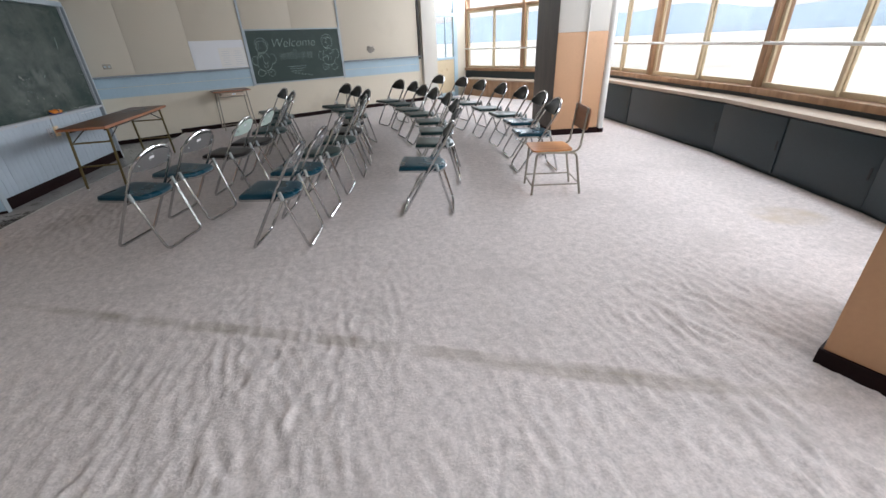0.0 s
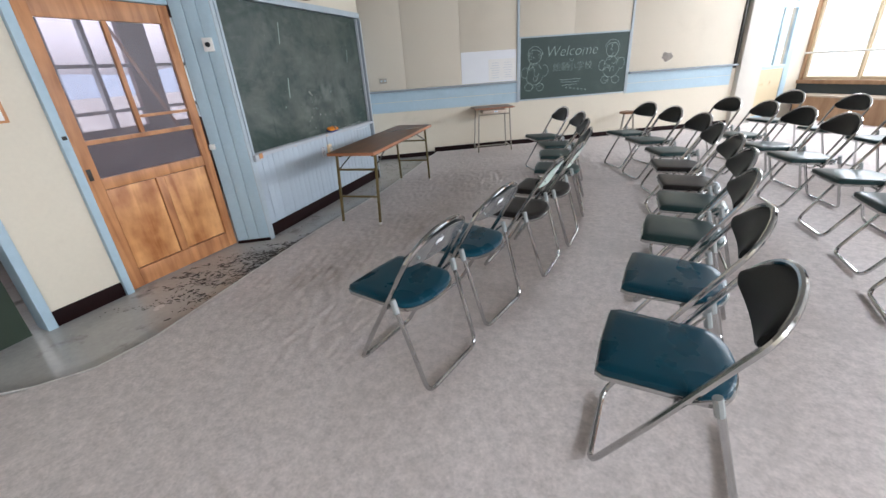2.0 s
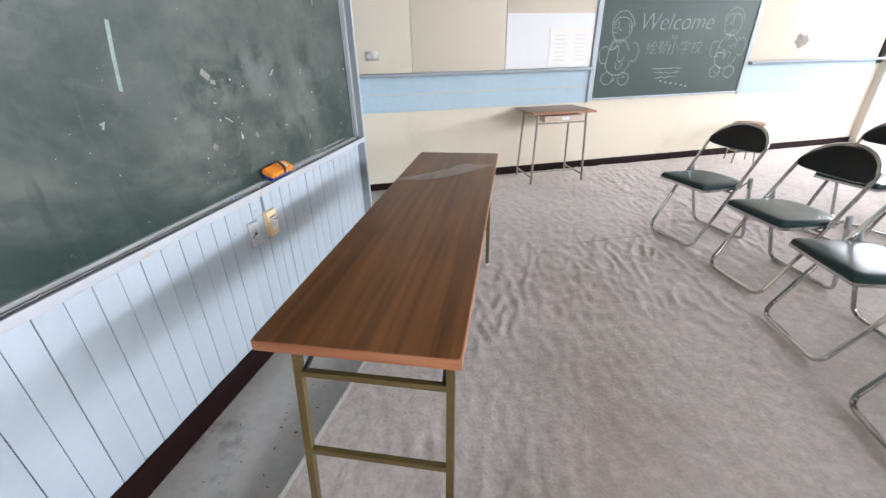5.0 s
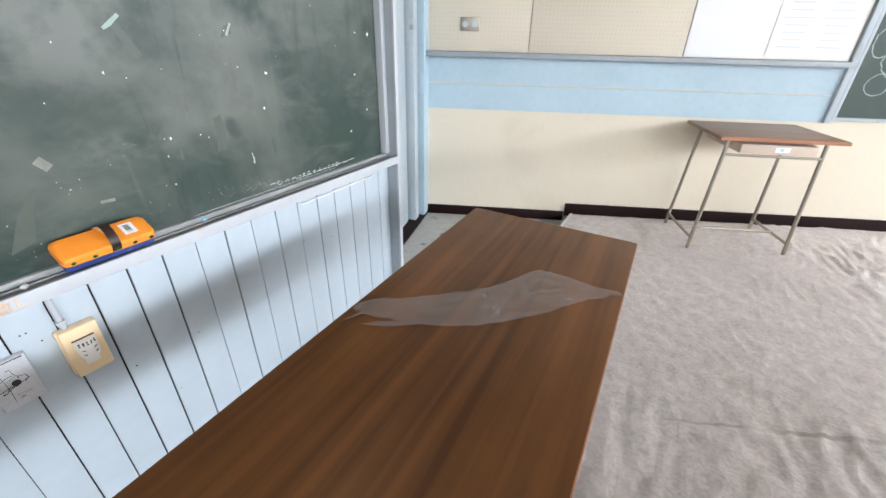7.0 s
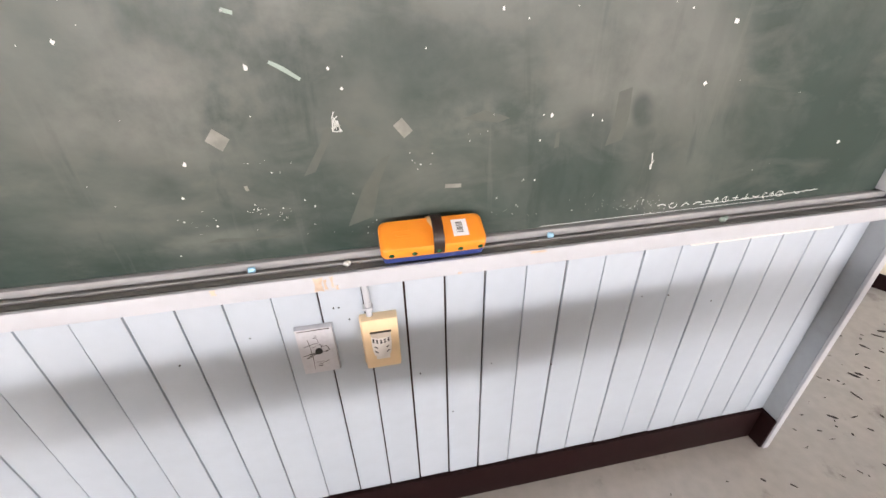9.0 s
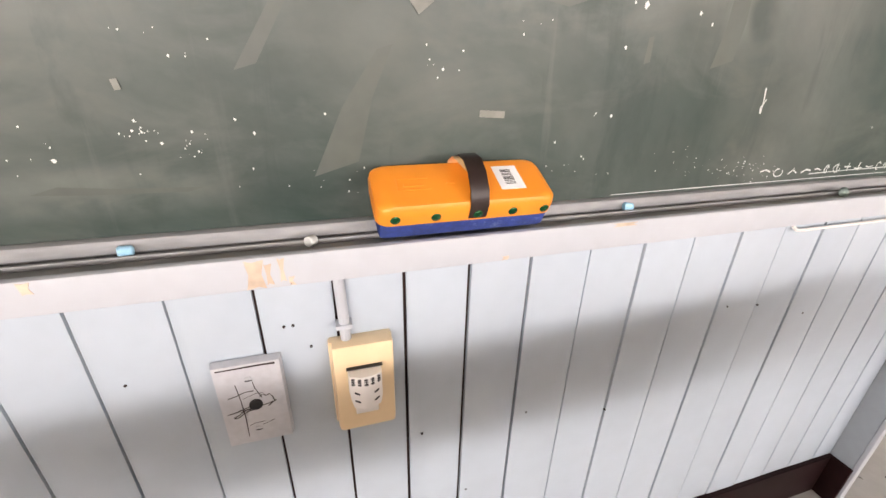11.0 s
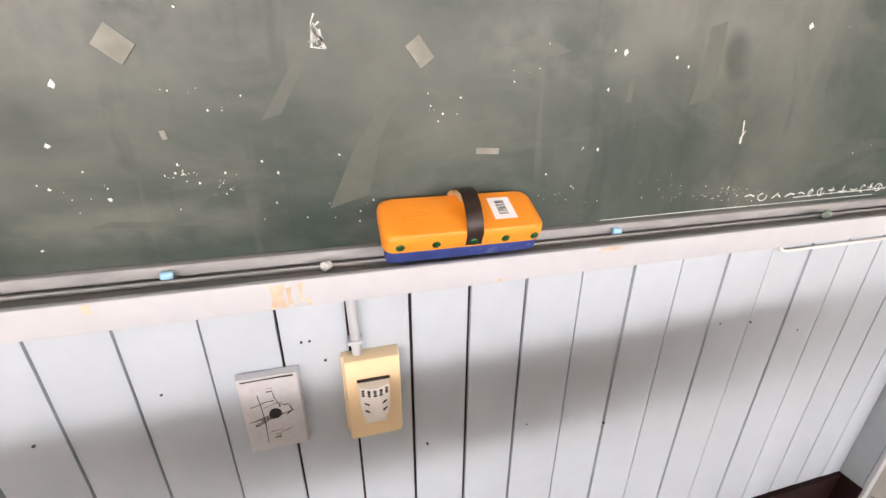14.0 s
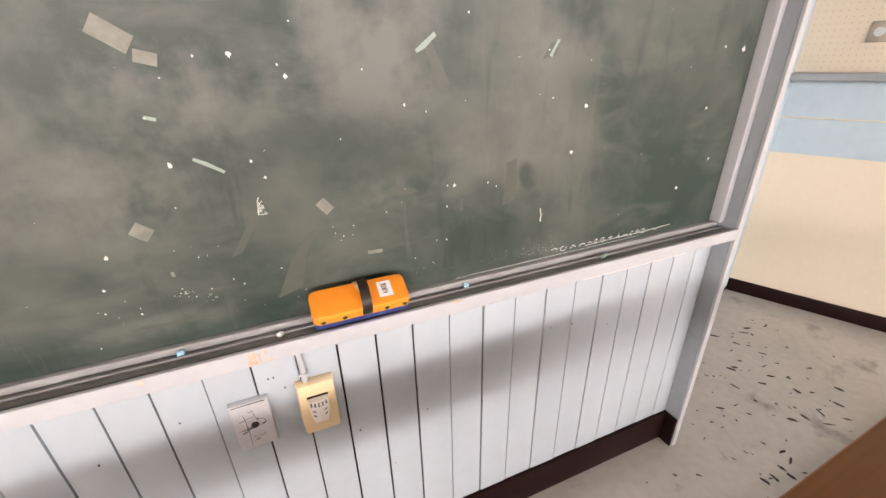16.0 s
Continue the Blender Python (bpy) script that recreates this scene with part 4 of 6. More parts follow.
# narrow boards below the tray; the joints are wider where the wood has shrunk
JOINTS = [0.064, 0.102, 0.180, 0.258, 0.336, 0.414, 0.492, 0.570, 0.648, 0.726, 0.804, 0.882, 0.960, 1.035, 1.113, 1.190, 1.267, 1.342, 1.418, 1.495, 1.577, 1.659, 1.740, 1.824, 1.908, 1.990, 2.069, 2.150, 2.230, 2.310, CL - 0.0185]
WIDE = {0.882: 0.0032, 0.960: 0.0034, 1.035: 0.0034, 1.113: 0.0015, 1.190: 0.0034, 1.267: 0.0032, 1.342: 0.0044, 1.418: 0.0042, 1.495: 0.0042, 1.577: 0.0028, 1.659: 0.004, 1.740: 0.0034, 1.824: 0.0036, 1.908: 0.0036, 1.990: 0.0034, 2.069: 0.004, 2.150: 0.0036}
for a, b_ in zip(JOINTS, JOINTS[1:]):
    c, dy = (a + b_) / 2, random.uniform(-0.0009, 0.0009)
    piece("plank", mesh_of("plank", boxed(a + WIDE.get(a, 0.0028) / 2 - c, b_ - WIDE.get(b_, 0.0028) / 2 - c, 0.045, 0.062, 0.062, 0.727, 0.0005), M_PLANK), wall_w, pose(c, dy, 0))
nb = bmesh.new()
for a, z in ((1.237, 0.612), (1.517, 0.436), (1.361, 0.440), (1.846, 0.563), (1.912, 0.555), (1.213, 0.642), (1.222, 0.642), (1.43, 0.30), (1.06, 0.60), (1.66, 0.40), (0.93, 0.56), (2.03, 0.52)):
    rod(nb, (a, 0.0435, z), (a, 0.047, z), 0.0016, 7)
tagged(part("nail_hole", nb, M_STRAP, wall_w, "small dark nail holes"), kind="stuff")


def chalk_stick(s, y, length, material, label, turn):
    t = thing("chalk_stub", label, "chalk", MC @ pose(s, y, 0.738 + 0.006, 0, 0, turn))
    b = bmesh.new()
    bmesh.ops.create_cone(b, cap_ends=True, segments=12, radius1=0.0058, radius2=0.0048, depth=length, matrix=pose(0, 0, 0, 0, 90, 0))
    bmesh.ops.bevel(b, geom=list(b.edges), offset=0.0012, segments=1, affect='EDGES')
    part("stick", b, material, t)


chalk_stick(1.100, 0.040, 0.011, M_CHALKBLUE, "short stub of pale blue chalk on the tray", 12)
chalk_stick(1.252, 0.026, 0.010, M_CHALK, "small crumb of white chalk on the tray", 50)
chalk_stick(1.614, 0.040, 0.011, M_CHALKBLUE, "short stub of pale blue chalk on the tray", -20)
chalk_stick(1.962, 0.026, 0.020, M_CHALKFAINT, "short grey chalk stub on the tray", 30)


def eraser():
    e = thing("board_eraser", "orange plastic board eraser with blue corduroy pad and leather strap", "eraser", MC @ pose(1.3925, 0.024, 0.7600, 25, 0, 0) @ Matrix.Diagonal((0.955, 0.97, 0.92, 1)))
    b = boxed(-0.086, 0.086, -0.0285, 0.0285, 0.001, 0.027, 0.006)
    part("pad", b, M_FELT, e, "blue corduroy pad with dusty edges")
    b = bmesh.new()
    sec = lambda x, y, z: [Vector(p) for p in fillet([(-x, -y, z), (x, -y, z), (x, y, z), (-x, y, z)], 0.014, 6, True)]
    loft(b, [sec(0.089, 0.0315, 0.023), sec(0.0895, 0.032, 0.034), sec(0.0885, 0.031, 0.041), sec(0.085, 0.0285, 0.0445), sec(0.080, 0.0245, 0.0455)])
    cap = part("cap", b, M_ORANGEPL, e, "glossy orange plastic cap")
    b = bmesh.new()
    prof = [(-0.0325, 0.026), (-0.0322, 0.043), (-0.024, 0.055), (-0.008, 0.064), (0.008, 0.066), (0.022, 0.061), (0.031, 0.050), (0.0325, 0.036), (0.0325, 0.026)]
    for off, thin in ((0.0, 0.0016),):
        outer = [[(-0.002, y, z), (0.016, y, z)] for y, z in prof]
        inner_ = [[(-0.002, y * 0.95, z - thin), (0.016, y * 0.95, z - thin)] for y, z in prof]
        va = [[b.verts.new(p) for p in r] for r in outer]
        vb = [[b.verts.new(p) for p in r] for r in inner_]
        for i in range(len(prof) - 1):
            b.faces.new((va[i][0], va[i][1], va[i + 1][1], va[i + 1][0]))
            b.faces.new((vb[i][0], vb[i + 1][0], vb[i + 1][1], vb[i][1]))
            b.faces.new((va[i][0], va[i + 1][0], vb[i + 1][0], vb[i][0]))
            b.faces.new((va[i][1], vb[i][1], vb[i + 1][1], va[i + 1][1]))
    part("strap", b, M_STRAP, e, "dark brown leather hand strap")
    b = bmesh.new()
    va = [[b.verts.new((x, y * 0.94, z - 0.0019)) for x in (-0.0085 if y > 0.0 else -0.0015, 0.0155)] for y, z in prof[3:8]]
    for p, q in zip(va, va[1:]):
        b.faces.new((p[0], p[1], q[1], q[0]))
    part("strap_lining", b, M_STRAPIN, e, "tan lining of the strap")
    for x in (-0.072, -0.034, 0.007, 0.043, 0.077):
        b = bmesh.new()
        bmesh.ops.create_uvsphere(b, u_segments=12, v_segments=8, radius=0.0048, matrix=pose(x, -0.032 if x != 0.007 else -0.0325, 0.031) @ Matrix.Diagonal((1, 0.35, 1, 1)))
        part("rivet", b, M_RIVET, e)
    st = part("sticker", boxed(0.034, 0.060, -0.016, 0.018, 0.0455, 0.0459), M_PAPER, e, "white barcode sticker")
    b = bmesh.new()
    for i in range(10):
        y = -0.009 + i * 0.0022
        box(b, 0.041, 0.052, y, y + random.choice((0.0006, 0.001, 0.0014)), 0.0459, 0.0461)
    part("barcode", b, M_INK, st)
    b = bmesh.new()
    for x0, x1, y0, y1 in ((-0.066, -0.035, 0.006, 0.0075), (-0.066, -0.035, -0.009, -0.0075), (-0.066, -0.0645, -0.009, 0.0075), (-0.060, -0.041, -0.004, -0.001), (-0.018, -0.010, -0.003, 0.0)):
        box(b, x0, x1, y0, y1, 0.0452, 0.0461)
    part("moulded_mark", b, M_ORANGEPL, cap)


eraser()


def socket_box():
    t = thing("socket_box", "ivory plastic surface socket with a white adapter plugged in", "outlet", MC @ pose(1.2905, 0.043, 0.5605))
    part("body", boxed(-0.0335, 0.0335, -0.022, 0.002, -0.0605, 0.0605, 0.006), M_IVORY, t)
    part("base", boxed(-0.036, 0.0335, -0.010, 0.0022, -0.056, 0.060, 0.003), M_IVORY, t)
    part("insert", boxed(-0.013, 0.013, -0.024, -0.0215, -0.035, 0.028, 0.001), M_WHITEPL, t)
    b = bmesh.new()
    loft(b, [[(-0.0185 * k, -0.022, z), (0.0185 * k, -0.022, z), (0.017 * k, -0.036, z), (0.005 * k, -0.041, z), (-0.005 * k, -0.041, z), (-0.017 * k, -0.036, z)] for z, k in ((-0.012, 0.86), (0.0, 1.0), (0.032, 1.0))])
    ad = part("adapter", b, M_WHITEPL, t, "white wedge-shaped plug adapter with a handwritten strip")
    part("adapter_rim", boxed(-0.0195, 0.0195, -0.0268, -0.0225, 0.0323, 0.0334), M_INK, ad)
    b = bmesh.new()
    rr = random.Random(3)
    for i in range(5):
        x = -0.0135 + i * 0.0066
        y = -0.0414 + max(0.0, abs(x) - 0.005) * 0.42
        for j in range(3):
            box(b, x - 0.0022, x + 0.0022, y - 0.0003, y + 0.004, 0.0215 + j * 0.0032 + rr.uniform(-0.0006, 0.0006), 0.0227 + j * 0.0032)
        box(b, x - 0.0006, x + 0.0006, y - 0.0003, y + 0.004, 0.0205, 0.0300)
    part("handwriting", b, M_INK, ad)
    b = bmesh.new()
    for x in (-0.0105, 0.0105):
        for z in (0.010, -0.001):
            box(b, -0.0030, 0.0030, -0.0005, 0.002, -0.0006, 0.0006, 0, pose(x, -0.0396, z, 0, -25 if x > 0 else 20, 0) @ pose(0, 0, 0, 0, 0, 22 if x > 0 else -22))
    part("slot", b, M_INK, ad)


socket_box()


def steel_plate():
    t = thing("blank_plate", "scratched steel cover plate with a black cable hole", "cover plate", MC @ pose(1.1715, 0.044, 0.5555))
    b = bmesh.new()
    loft(b, [[(-0.034, 0, -0.056), (0.034, 0, -0.056), (0.034, 0, 0.056), (-0.034, 0, 0.056)], [(-0.034, -0.002, -0.056), (0.034, -0.002, -0.056), (0.034, -0.002, 0.056), (-0.034, -0.002, 0.056)],
             [(-0.0325, -0.010, -0.0545), (0.0325, -0.010, -0.0545), (0.0325, -0.010, 0.0545), (-0.0325, -0.010, 0.0545)]])
    part("plate", b, M_STEEL, t)
    b = bmesh.new()
    rod(b, (0.002, -0.012, 0.0), (0.002, -0.009, 0.0), 0.0068, 16)
    part("hole", b, M_INK, t)
    for z in (0.034, -0.036):
        b = bmesh.new()
        rod(b, (0.0, -0.0115, z), (0.0, -0.0095, z), 0.0042, 12)
        sc = part("screw", b, M_STEEL, t)
        part("slot", boxed(-0.0035, 0.0035, -0.012, -0.0114, z - 0.0005, z + 0.0005), M_INK, sc)
    b = bmesh.new()
    rr = random.Random(8)
    for i in range(9):
        x, z, up = rr.uniform(-0.029, -0.005), rr.uniform(-0.034, 0.016), rr.uniform(0.15, 0.5)
        ln = rr.uniform(0.012, 0.032)
        stroke(b, [(x + ln * j / 3, z + up * ln * j / 3 + rr.uniform(-0.0012, 0.0012)) for j in range(4)], rr.choice((0.0006, 0.0009, 0.0012)), -0.0102)
    stroke(b, [(-0.014, 0.030), (-0.012, 0.010), (-0.011, -0.015), (-0.012, -0.045)], 0.0008, -0.0102)
    stroke(b, [(0.002, 0.038), (0.004, 0.022), (0.009, 0.008)], 0.0008, -0.0102)
    stroke(b, ring(0.012, 0.003, 0.009, 0.008, -80, 120, n=10, wob=0.0015), 0.0012, -0.0102)
    stroke(b, [(0.004, -0.031), (0.011, -0.029), (0.017, -0.026)], 0.0007, -0.0102)
    stroke(b, [(-0.029, 0.0505), (-0.01, 0.0508), (0.012, 0.0512), (0.028, 0.051)], 0.0022, -0.0102)
    part("scratch", b, M_STRAP, t)


steel_plate()

con = thing("cable_conduit", "thin pale plastic cable conduit running up to the tray", "conduit", MC @ pose(1.2725, 0.042, 0.0))
part("tube", sweep(bmesh.new(), [(0.002, -0.005, 0.615), (0.001, -0.005, 0.66), (-0.001, -0.004, 0.727)], 0.0058, 10), M_LEDGE, con)
part("clip", boxed(-0.0075, 0.0095, -0.0125, 0.003, 0.637, 0.642, 0.001), M_LEDGE, con)

hook = thing("wire_rail", "thin white wire rail screwed under the tray", "wire", MC)
part("wire", sweep(bmesh.new(), fillet([(1.915, 0.047, 0.696), (1.917, 0.037, 0.685), (2.262, 0.037, 0.685), (2.264, 0.047, 0.696)], 0.01, 4), 0.0024, 6), M_WHITEPL, hook)

peg = thing("wooden_bracket", "small chipped wooden bracket on the corner post", "bracket", MC @ pose(0.075, 0.0, 0.72))
part("block", boxed(-0.045, 0.03, -0.035, 0.0, -0.03, 0.03, 0.004), M_LEDGE, peg)
part("chip", boxed(0.0, 0.045, -0.041, -0.036, -0.01, 0.035, 0.002), M_DOORWOOD, peg)

pic = thing("picture_rail_frame", "brown wooden frame fixed above the chalkboard", "frame", MC @ pose(1.1, -0.001, 2.18))
part("frame", boxed(-0.2, 0.2, -0.05, 0.02, -0.1, 0.12, 0.006), M_WINWOOD, pic)

# return wall and sliding door past the chalkboard
RA, RB = (-3.84, 7.40), (-4.185, 8.52)
MR = along(RA, RB)
RL = span(RA, RB)
# The wall itself is coloured dark so gaps between the stiles read as shade.
wall_r = structure("wall_northwest", boxed(-0.05, RL + 0.06, 0.10, 0.28, VINYL - 0.02, CEILING), M_SHADEGAP, "pale blue door recess between chalkboard and end wall", MR)
for i, (a, b, y0, mt) in enumerate(((0.0, 0.09, 0.0, M_BLUE), (0.13, 0.20, 0.03, M_TRIM), (0.23, 0.52, 0.06, M_TRIM), (0.54, 0.60, 0.03, M_BLUE), (0.63, 0.93, 0.07, M_TRIM), (0.95, 1.02, 0.02, M_TRIM), (1.06, RL - 0.002, -0.01, M_BLUE))):
    part("door_stile", boxed(a, b, y0, 0.098, VINYL + 0.02, 2.1, 0.004), mt, wall_r)
part("door_track", boxed(0.0, RL, -0.012, 0.098, VINYL, VINYL + 0.018, 0.003), M_BASE, wall_r)
hk = thing("latch_hook", "small bent wire latch hook on the door post", "hook", MR @ pose(1.10, -0.012, 1.06))
part("wire", sweep(bmesh.new(), [(0, 0.002, 0), (0, -0.02, 0.0), (0.01, -0.03, -0.006), (0.02, -0.022, -0.012)], 0.0022, 6), M_BLACKSTEEL, hk)

# side of the bay, next to the door
DA, DB = (-4.0, 3.40), (-3.83, 4.84)
MS = along(DB, (CX, CY0))
SL = span(DB, (CX, CY0))
side = structure("wall_bay_side", boxed(0.0, SL - 0.004, 0.02, 0.2, VINYL - 0.02, CEILING), M_BLUE, "pale blue boarded side of the chalkboard bay", MS)
for i in range(3):
    part("plank", boxed(0.004 + i * 0.099, 0.099 + i * 0.099, 0.002, 0.02, VINYL + 0.028, CEILING - 0.02, 0.003), M_BLUE, side)
part("baseboard", boxed(0.0, SL, -0.006, 0.019, VINYL, VINYL + 0.026, 0.003), M_BASE, side)
th = thing("thermostat", "small white wall switch box with a black knob", "switch", MS @ pose(SL - 0.085, 0.0, 1.645))
part("body", boxed(-0.038, 0.038, -0.03, 0.0, -0.05, 0.05, 0.006), M_WHITEPL, th)
b = bmesh.new()
bmesh.ops.create_cone(b, cap_ends=True, segments=16, radius1=0.019, radius2=0.015, depth=0.018, matrix=pose(0, -0.039, 0, 90))
part("knob", b, M_INK, th)
sw = thing("door_stop", "small white plastic door stop", "stop", MS @ pose(0.03, 0.0, 0.86))
part("body", boxed(-0.025, 0.02, -0.035, 0.0, -0.022, 0.022, 0.006), M_WHITEPL, sw)

# ---- door wall ----
MD = along(DA, DB)
DL = span(DA, DB)
structure("wall_door_side", boxed(0.0, 0.435, 0.02, 0.12, VINYL - 0.02, CEILING), M_CREAM, "cream wall panel beside the sliding door", MD)
structure("wall_over_door", boxed(0.437, DL - 0.002, 0.06, 0.14, 1.99, CEILING), M_BLUE, "pale blue panel over the sliding door", MD)
structure("baseboard", boxed(0.002, 0.433, 0.004, 0.0185, VINYL, 0.05, 0.003), M_BASE, "dark baseboard under the cream panel", MD)
for a, b_ in ((-0.055, 0.0), (0.437, 0.489)):
    structure("trim_post", boxed(a, b_, -0.012, 0.14, VINYL, 2.3, 0.004), M_BLUE, "pale blue door post", MD)
structure("trim_head", boxed(0.491, DL - 0.002, -0.008, 0.058, 1.93, 1.985, 0.004), M_BLUE, "pale blue door head", MD)

D0, D1 = 0.495, DL - 0.006
door = tagged(thing("door_1", "orange pine sliding door with panelled base and old glass", "door", MD), kind="structure")
for a, b_ in ((D0, D0 + 0.085), (D1 - 0.075, D1)):
    part("stile", boxed(a, b_, 0.01, 0.05, VINYL + 0.01, 1.925, 0.004), M_DOORWOOD, door)
for z0, z1 in ((VINYL + 0.01, 0.085), (0.72, 0.80), (1.80, 1.925)):
    part("rail", boxed(D0 + 0.086, D1 - 0.076, 0.012, 0.048, z0, z1, 0.004), M_DOORWOOD, door)
midx = (D0 + D1) / 2
part("rail", boxed(D0 + 0.086, midx - 0.02, 0.014, 0.044, 1.03, 1.06, 0.003), M_DOORWOOD, door)
part("rail", boxed(midx - 0.019, D1 - 0.076, 0.014, 0.044, 1.03, 1.06, 0.003), M_DOORWOOD, door)
part("muntin", boxed(midx - 0.02, midx + 0.012, 0.013, 0.045, 1.062, 1.798, 0.003), M_DOORWOOD, door)
part("muntin", boxed(midx + 0.014, D1 - 0.077, 0.016, 0.042, 1.165, 1.185, 0.002), M_DOORWOOD, door)
part("muntin", boxed(midx - 0.03, midx + 0.03, 0.014, 0.046, 0.087, 0.718, 0.003), M_DOORWOOD, door)
part("panel_backing", boxed(D0 + 0.0862, D1 - 0.0762, 0.037, 0.043, 0.086, 0.719), M_SHADEGAP, door)
for a, b_ in ((D0 + 0.092, midx - 0.036), (midx + 0.036, D1 - 0.082)):
    part("panel", boxed(a, b_, 0.024, 0.036, 0.092, 0.714, 0.002), M_PANEL, door)
for a, b_, z0, z1 in ((D0 + 0.087, D1 - 0.077, 0.801, 1.029), (D0 + 0.087, midx - 0.021, 1.061, 1.799), (midx + 0.013, D1 - 0.077, 1.061, 1.164), (midx + 0.013, D1 - 0.077, 1.186, 1.799)):
    g = part("pane", boxed(a, b_, 0.028, 0.032, z0, z1), M_DUSTGLASS, door)
    g.visible_shadow = False
pull = part("finger_pull", boxed(D0 + 0.018, D0 + 0.045, 0.006, 0.012, 0.80, 0.88, 0.002), M_BLACKSTEEL, door, "dark recessed finger pull")

swt = thing("light_switch", "white light switch in a wooden frame on the cream panel", "switch", MD @ pose(0.198, 0.02, 1.287))
part("wood_frame", boxed(-0.055, 0.055, -0.018, 0.0, -0.06, 0.06, 0.004), M_DOORWOOD, swt)
plt = part("plate", boxed(-0.035, 0.035, -0.0225, -0.0185, -0.045, 0.045, 0.002), M_WHITEPL, swt)
part("rocker", boxed(-0.012, 0.012, -0.028, -0.023, -0.022, 0.022, 0.002), M_IVORY, plt)
lt = thing("door_latch", "small black latch on the pale blue door post", "latch", MD @ pose(0.462, -0.0125, 1.10))
part("catch", boxed(-0.010, 0.014, -0.014, 0.0, -0.012, 0.012, 0.003), M_BLACKSTEEL, lt)

# corridor behind the door, with its own windows
COR = structure("wall_corridor", boxed(-0.6, 3.2, 2.35, 2.5, VINYL, 0.95), M_CORR, "maroon corridor wall below the windows", MD)
structure("wall_corridor_top", boxed(-0.6, 3.2, 2.35, 2.5, 2.2, CEILING), M_CORR, "maroon corridor wall above the windows", MD)
structure("wall_corridor_south", boxed(-0.75, -0.6, 0.15, 2.5, VINYL, CEILING), M_CORR, "plain maroon corridor end wall", MD)
structure("wall_corridor_north", boxed(3.2, 3.35, 0.3, 2.5, VINYL, CEILING), M_CORR, "plain maroon corridor end wall", MD)
structure("ceiling_corridor", boxed(-0.75, 3.35, 0.15, 2.5, CEILING - 0.1, CEILING - 0.01), M_CORR, "dark corridor ceiling", MD)
cw = tagged(thing("window_corridor", "grey-framed corridor window", "window", MD), kind="structure")
for x in (-0.6, 0.15, 0.55, 0.95, 1.6, 2.0, 2.4, 3.12):
    w = 0.32 if x in (0.95, 2.4) else 0.045
    part("mullion", boxed(x, x + w, 2.38, 2.46, 0.951, 2.199), M_CORR if w > 0.1 else M_TRIM, cw)
for z in (1.12, 1.62):
    part("transom", boxed(-0.59, 3.19, 2.39, 2.44, z, z + 0.04), M_TRIM, cw)
br = thing("leaning_batten", "wooden batten leaning behind the door glass", "batten", MD)
part("batten", rod(bmesh.new(), (0.98, 0.11, 1.9), (1.32, 0.12, 1.05), 0.014, 6), M_DOORWOOD, br)

# dark door farther south and plain walls that close the room
MX = along((-4.25, -2.6), (-4.007, 3.34))
XL = span((-4.25, -2.6), (-4.007, 3.34))
structure("wall_southwest", boxed(0.0, XL - 1.0, 0.0, 0.15, VINYL - 0.02, CEILING), M_CREAM, "plain cream wall", MX)
structure("wall_over_dark_door", boxed(XL - 0.998, XL - 0.06, 0.0, 0.15, 2.0, CEILING), M_CREAM, "plain cream wall over a doorway", MX)
dd = tagged(thing("door_2", "dark green painted door in the side wall", "door", MX), kind="structure")
part("leaf", boxed(XL - 0.995, XL - 0.062, 0.03, 0.07, VINYL + 0.01, 1.998, 0.004), M_DARKGREEN, dd)
structure("wall_south", boxed(-4.5, 6.4, -2.95, -2.75, VINYL - 0.02, CEILING), M_CREAM, "plain cream wall behind")

# ---- window side ----


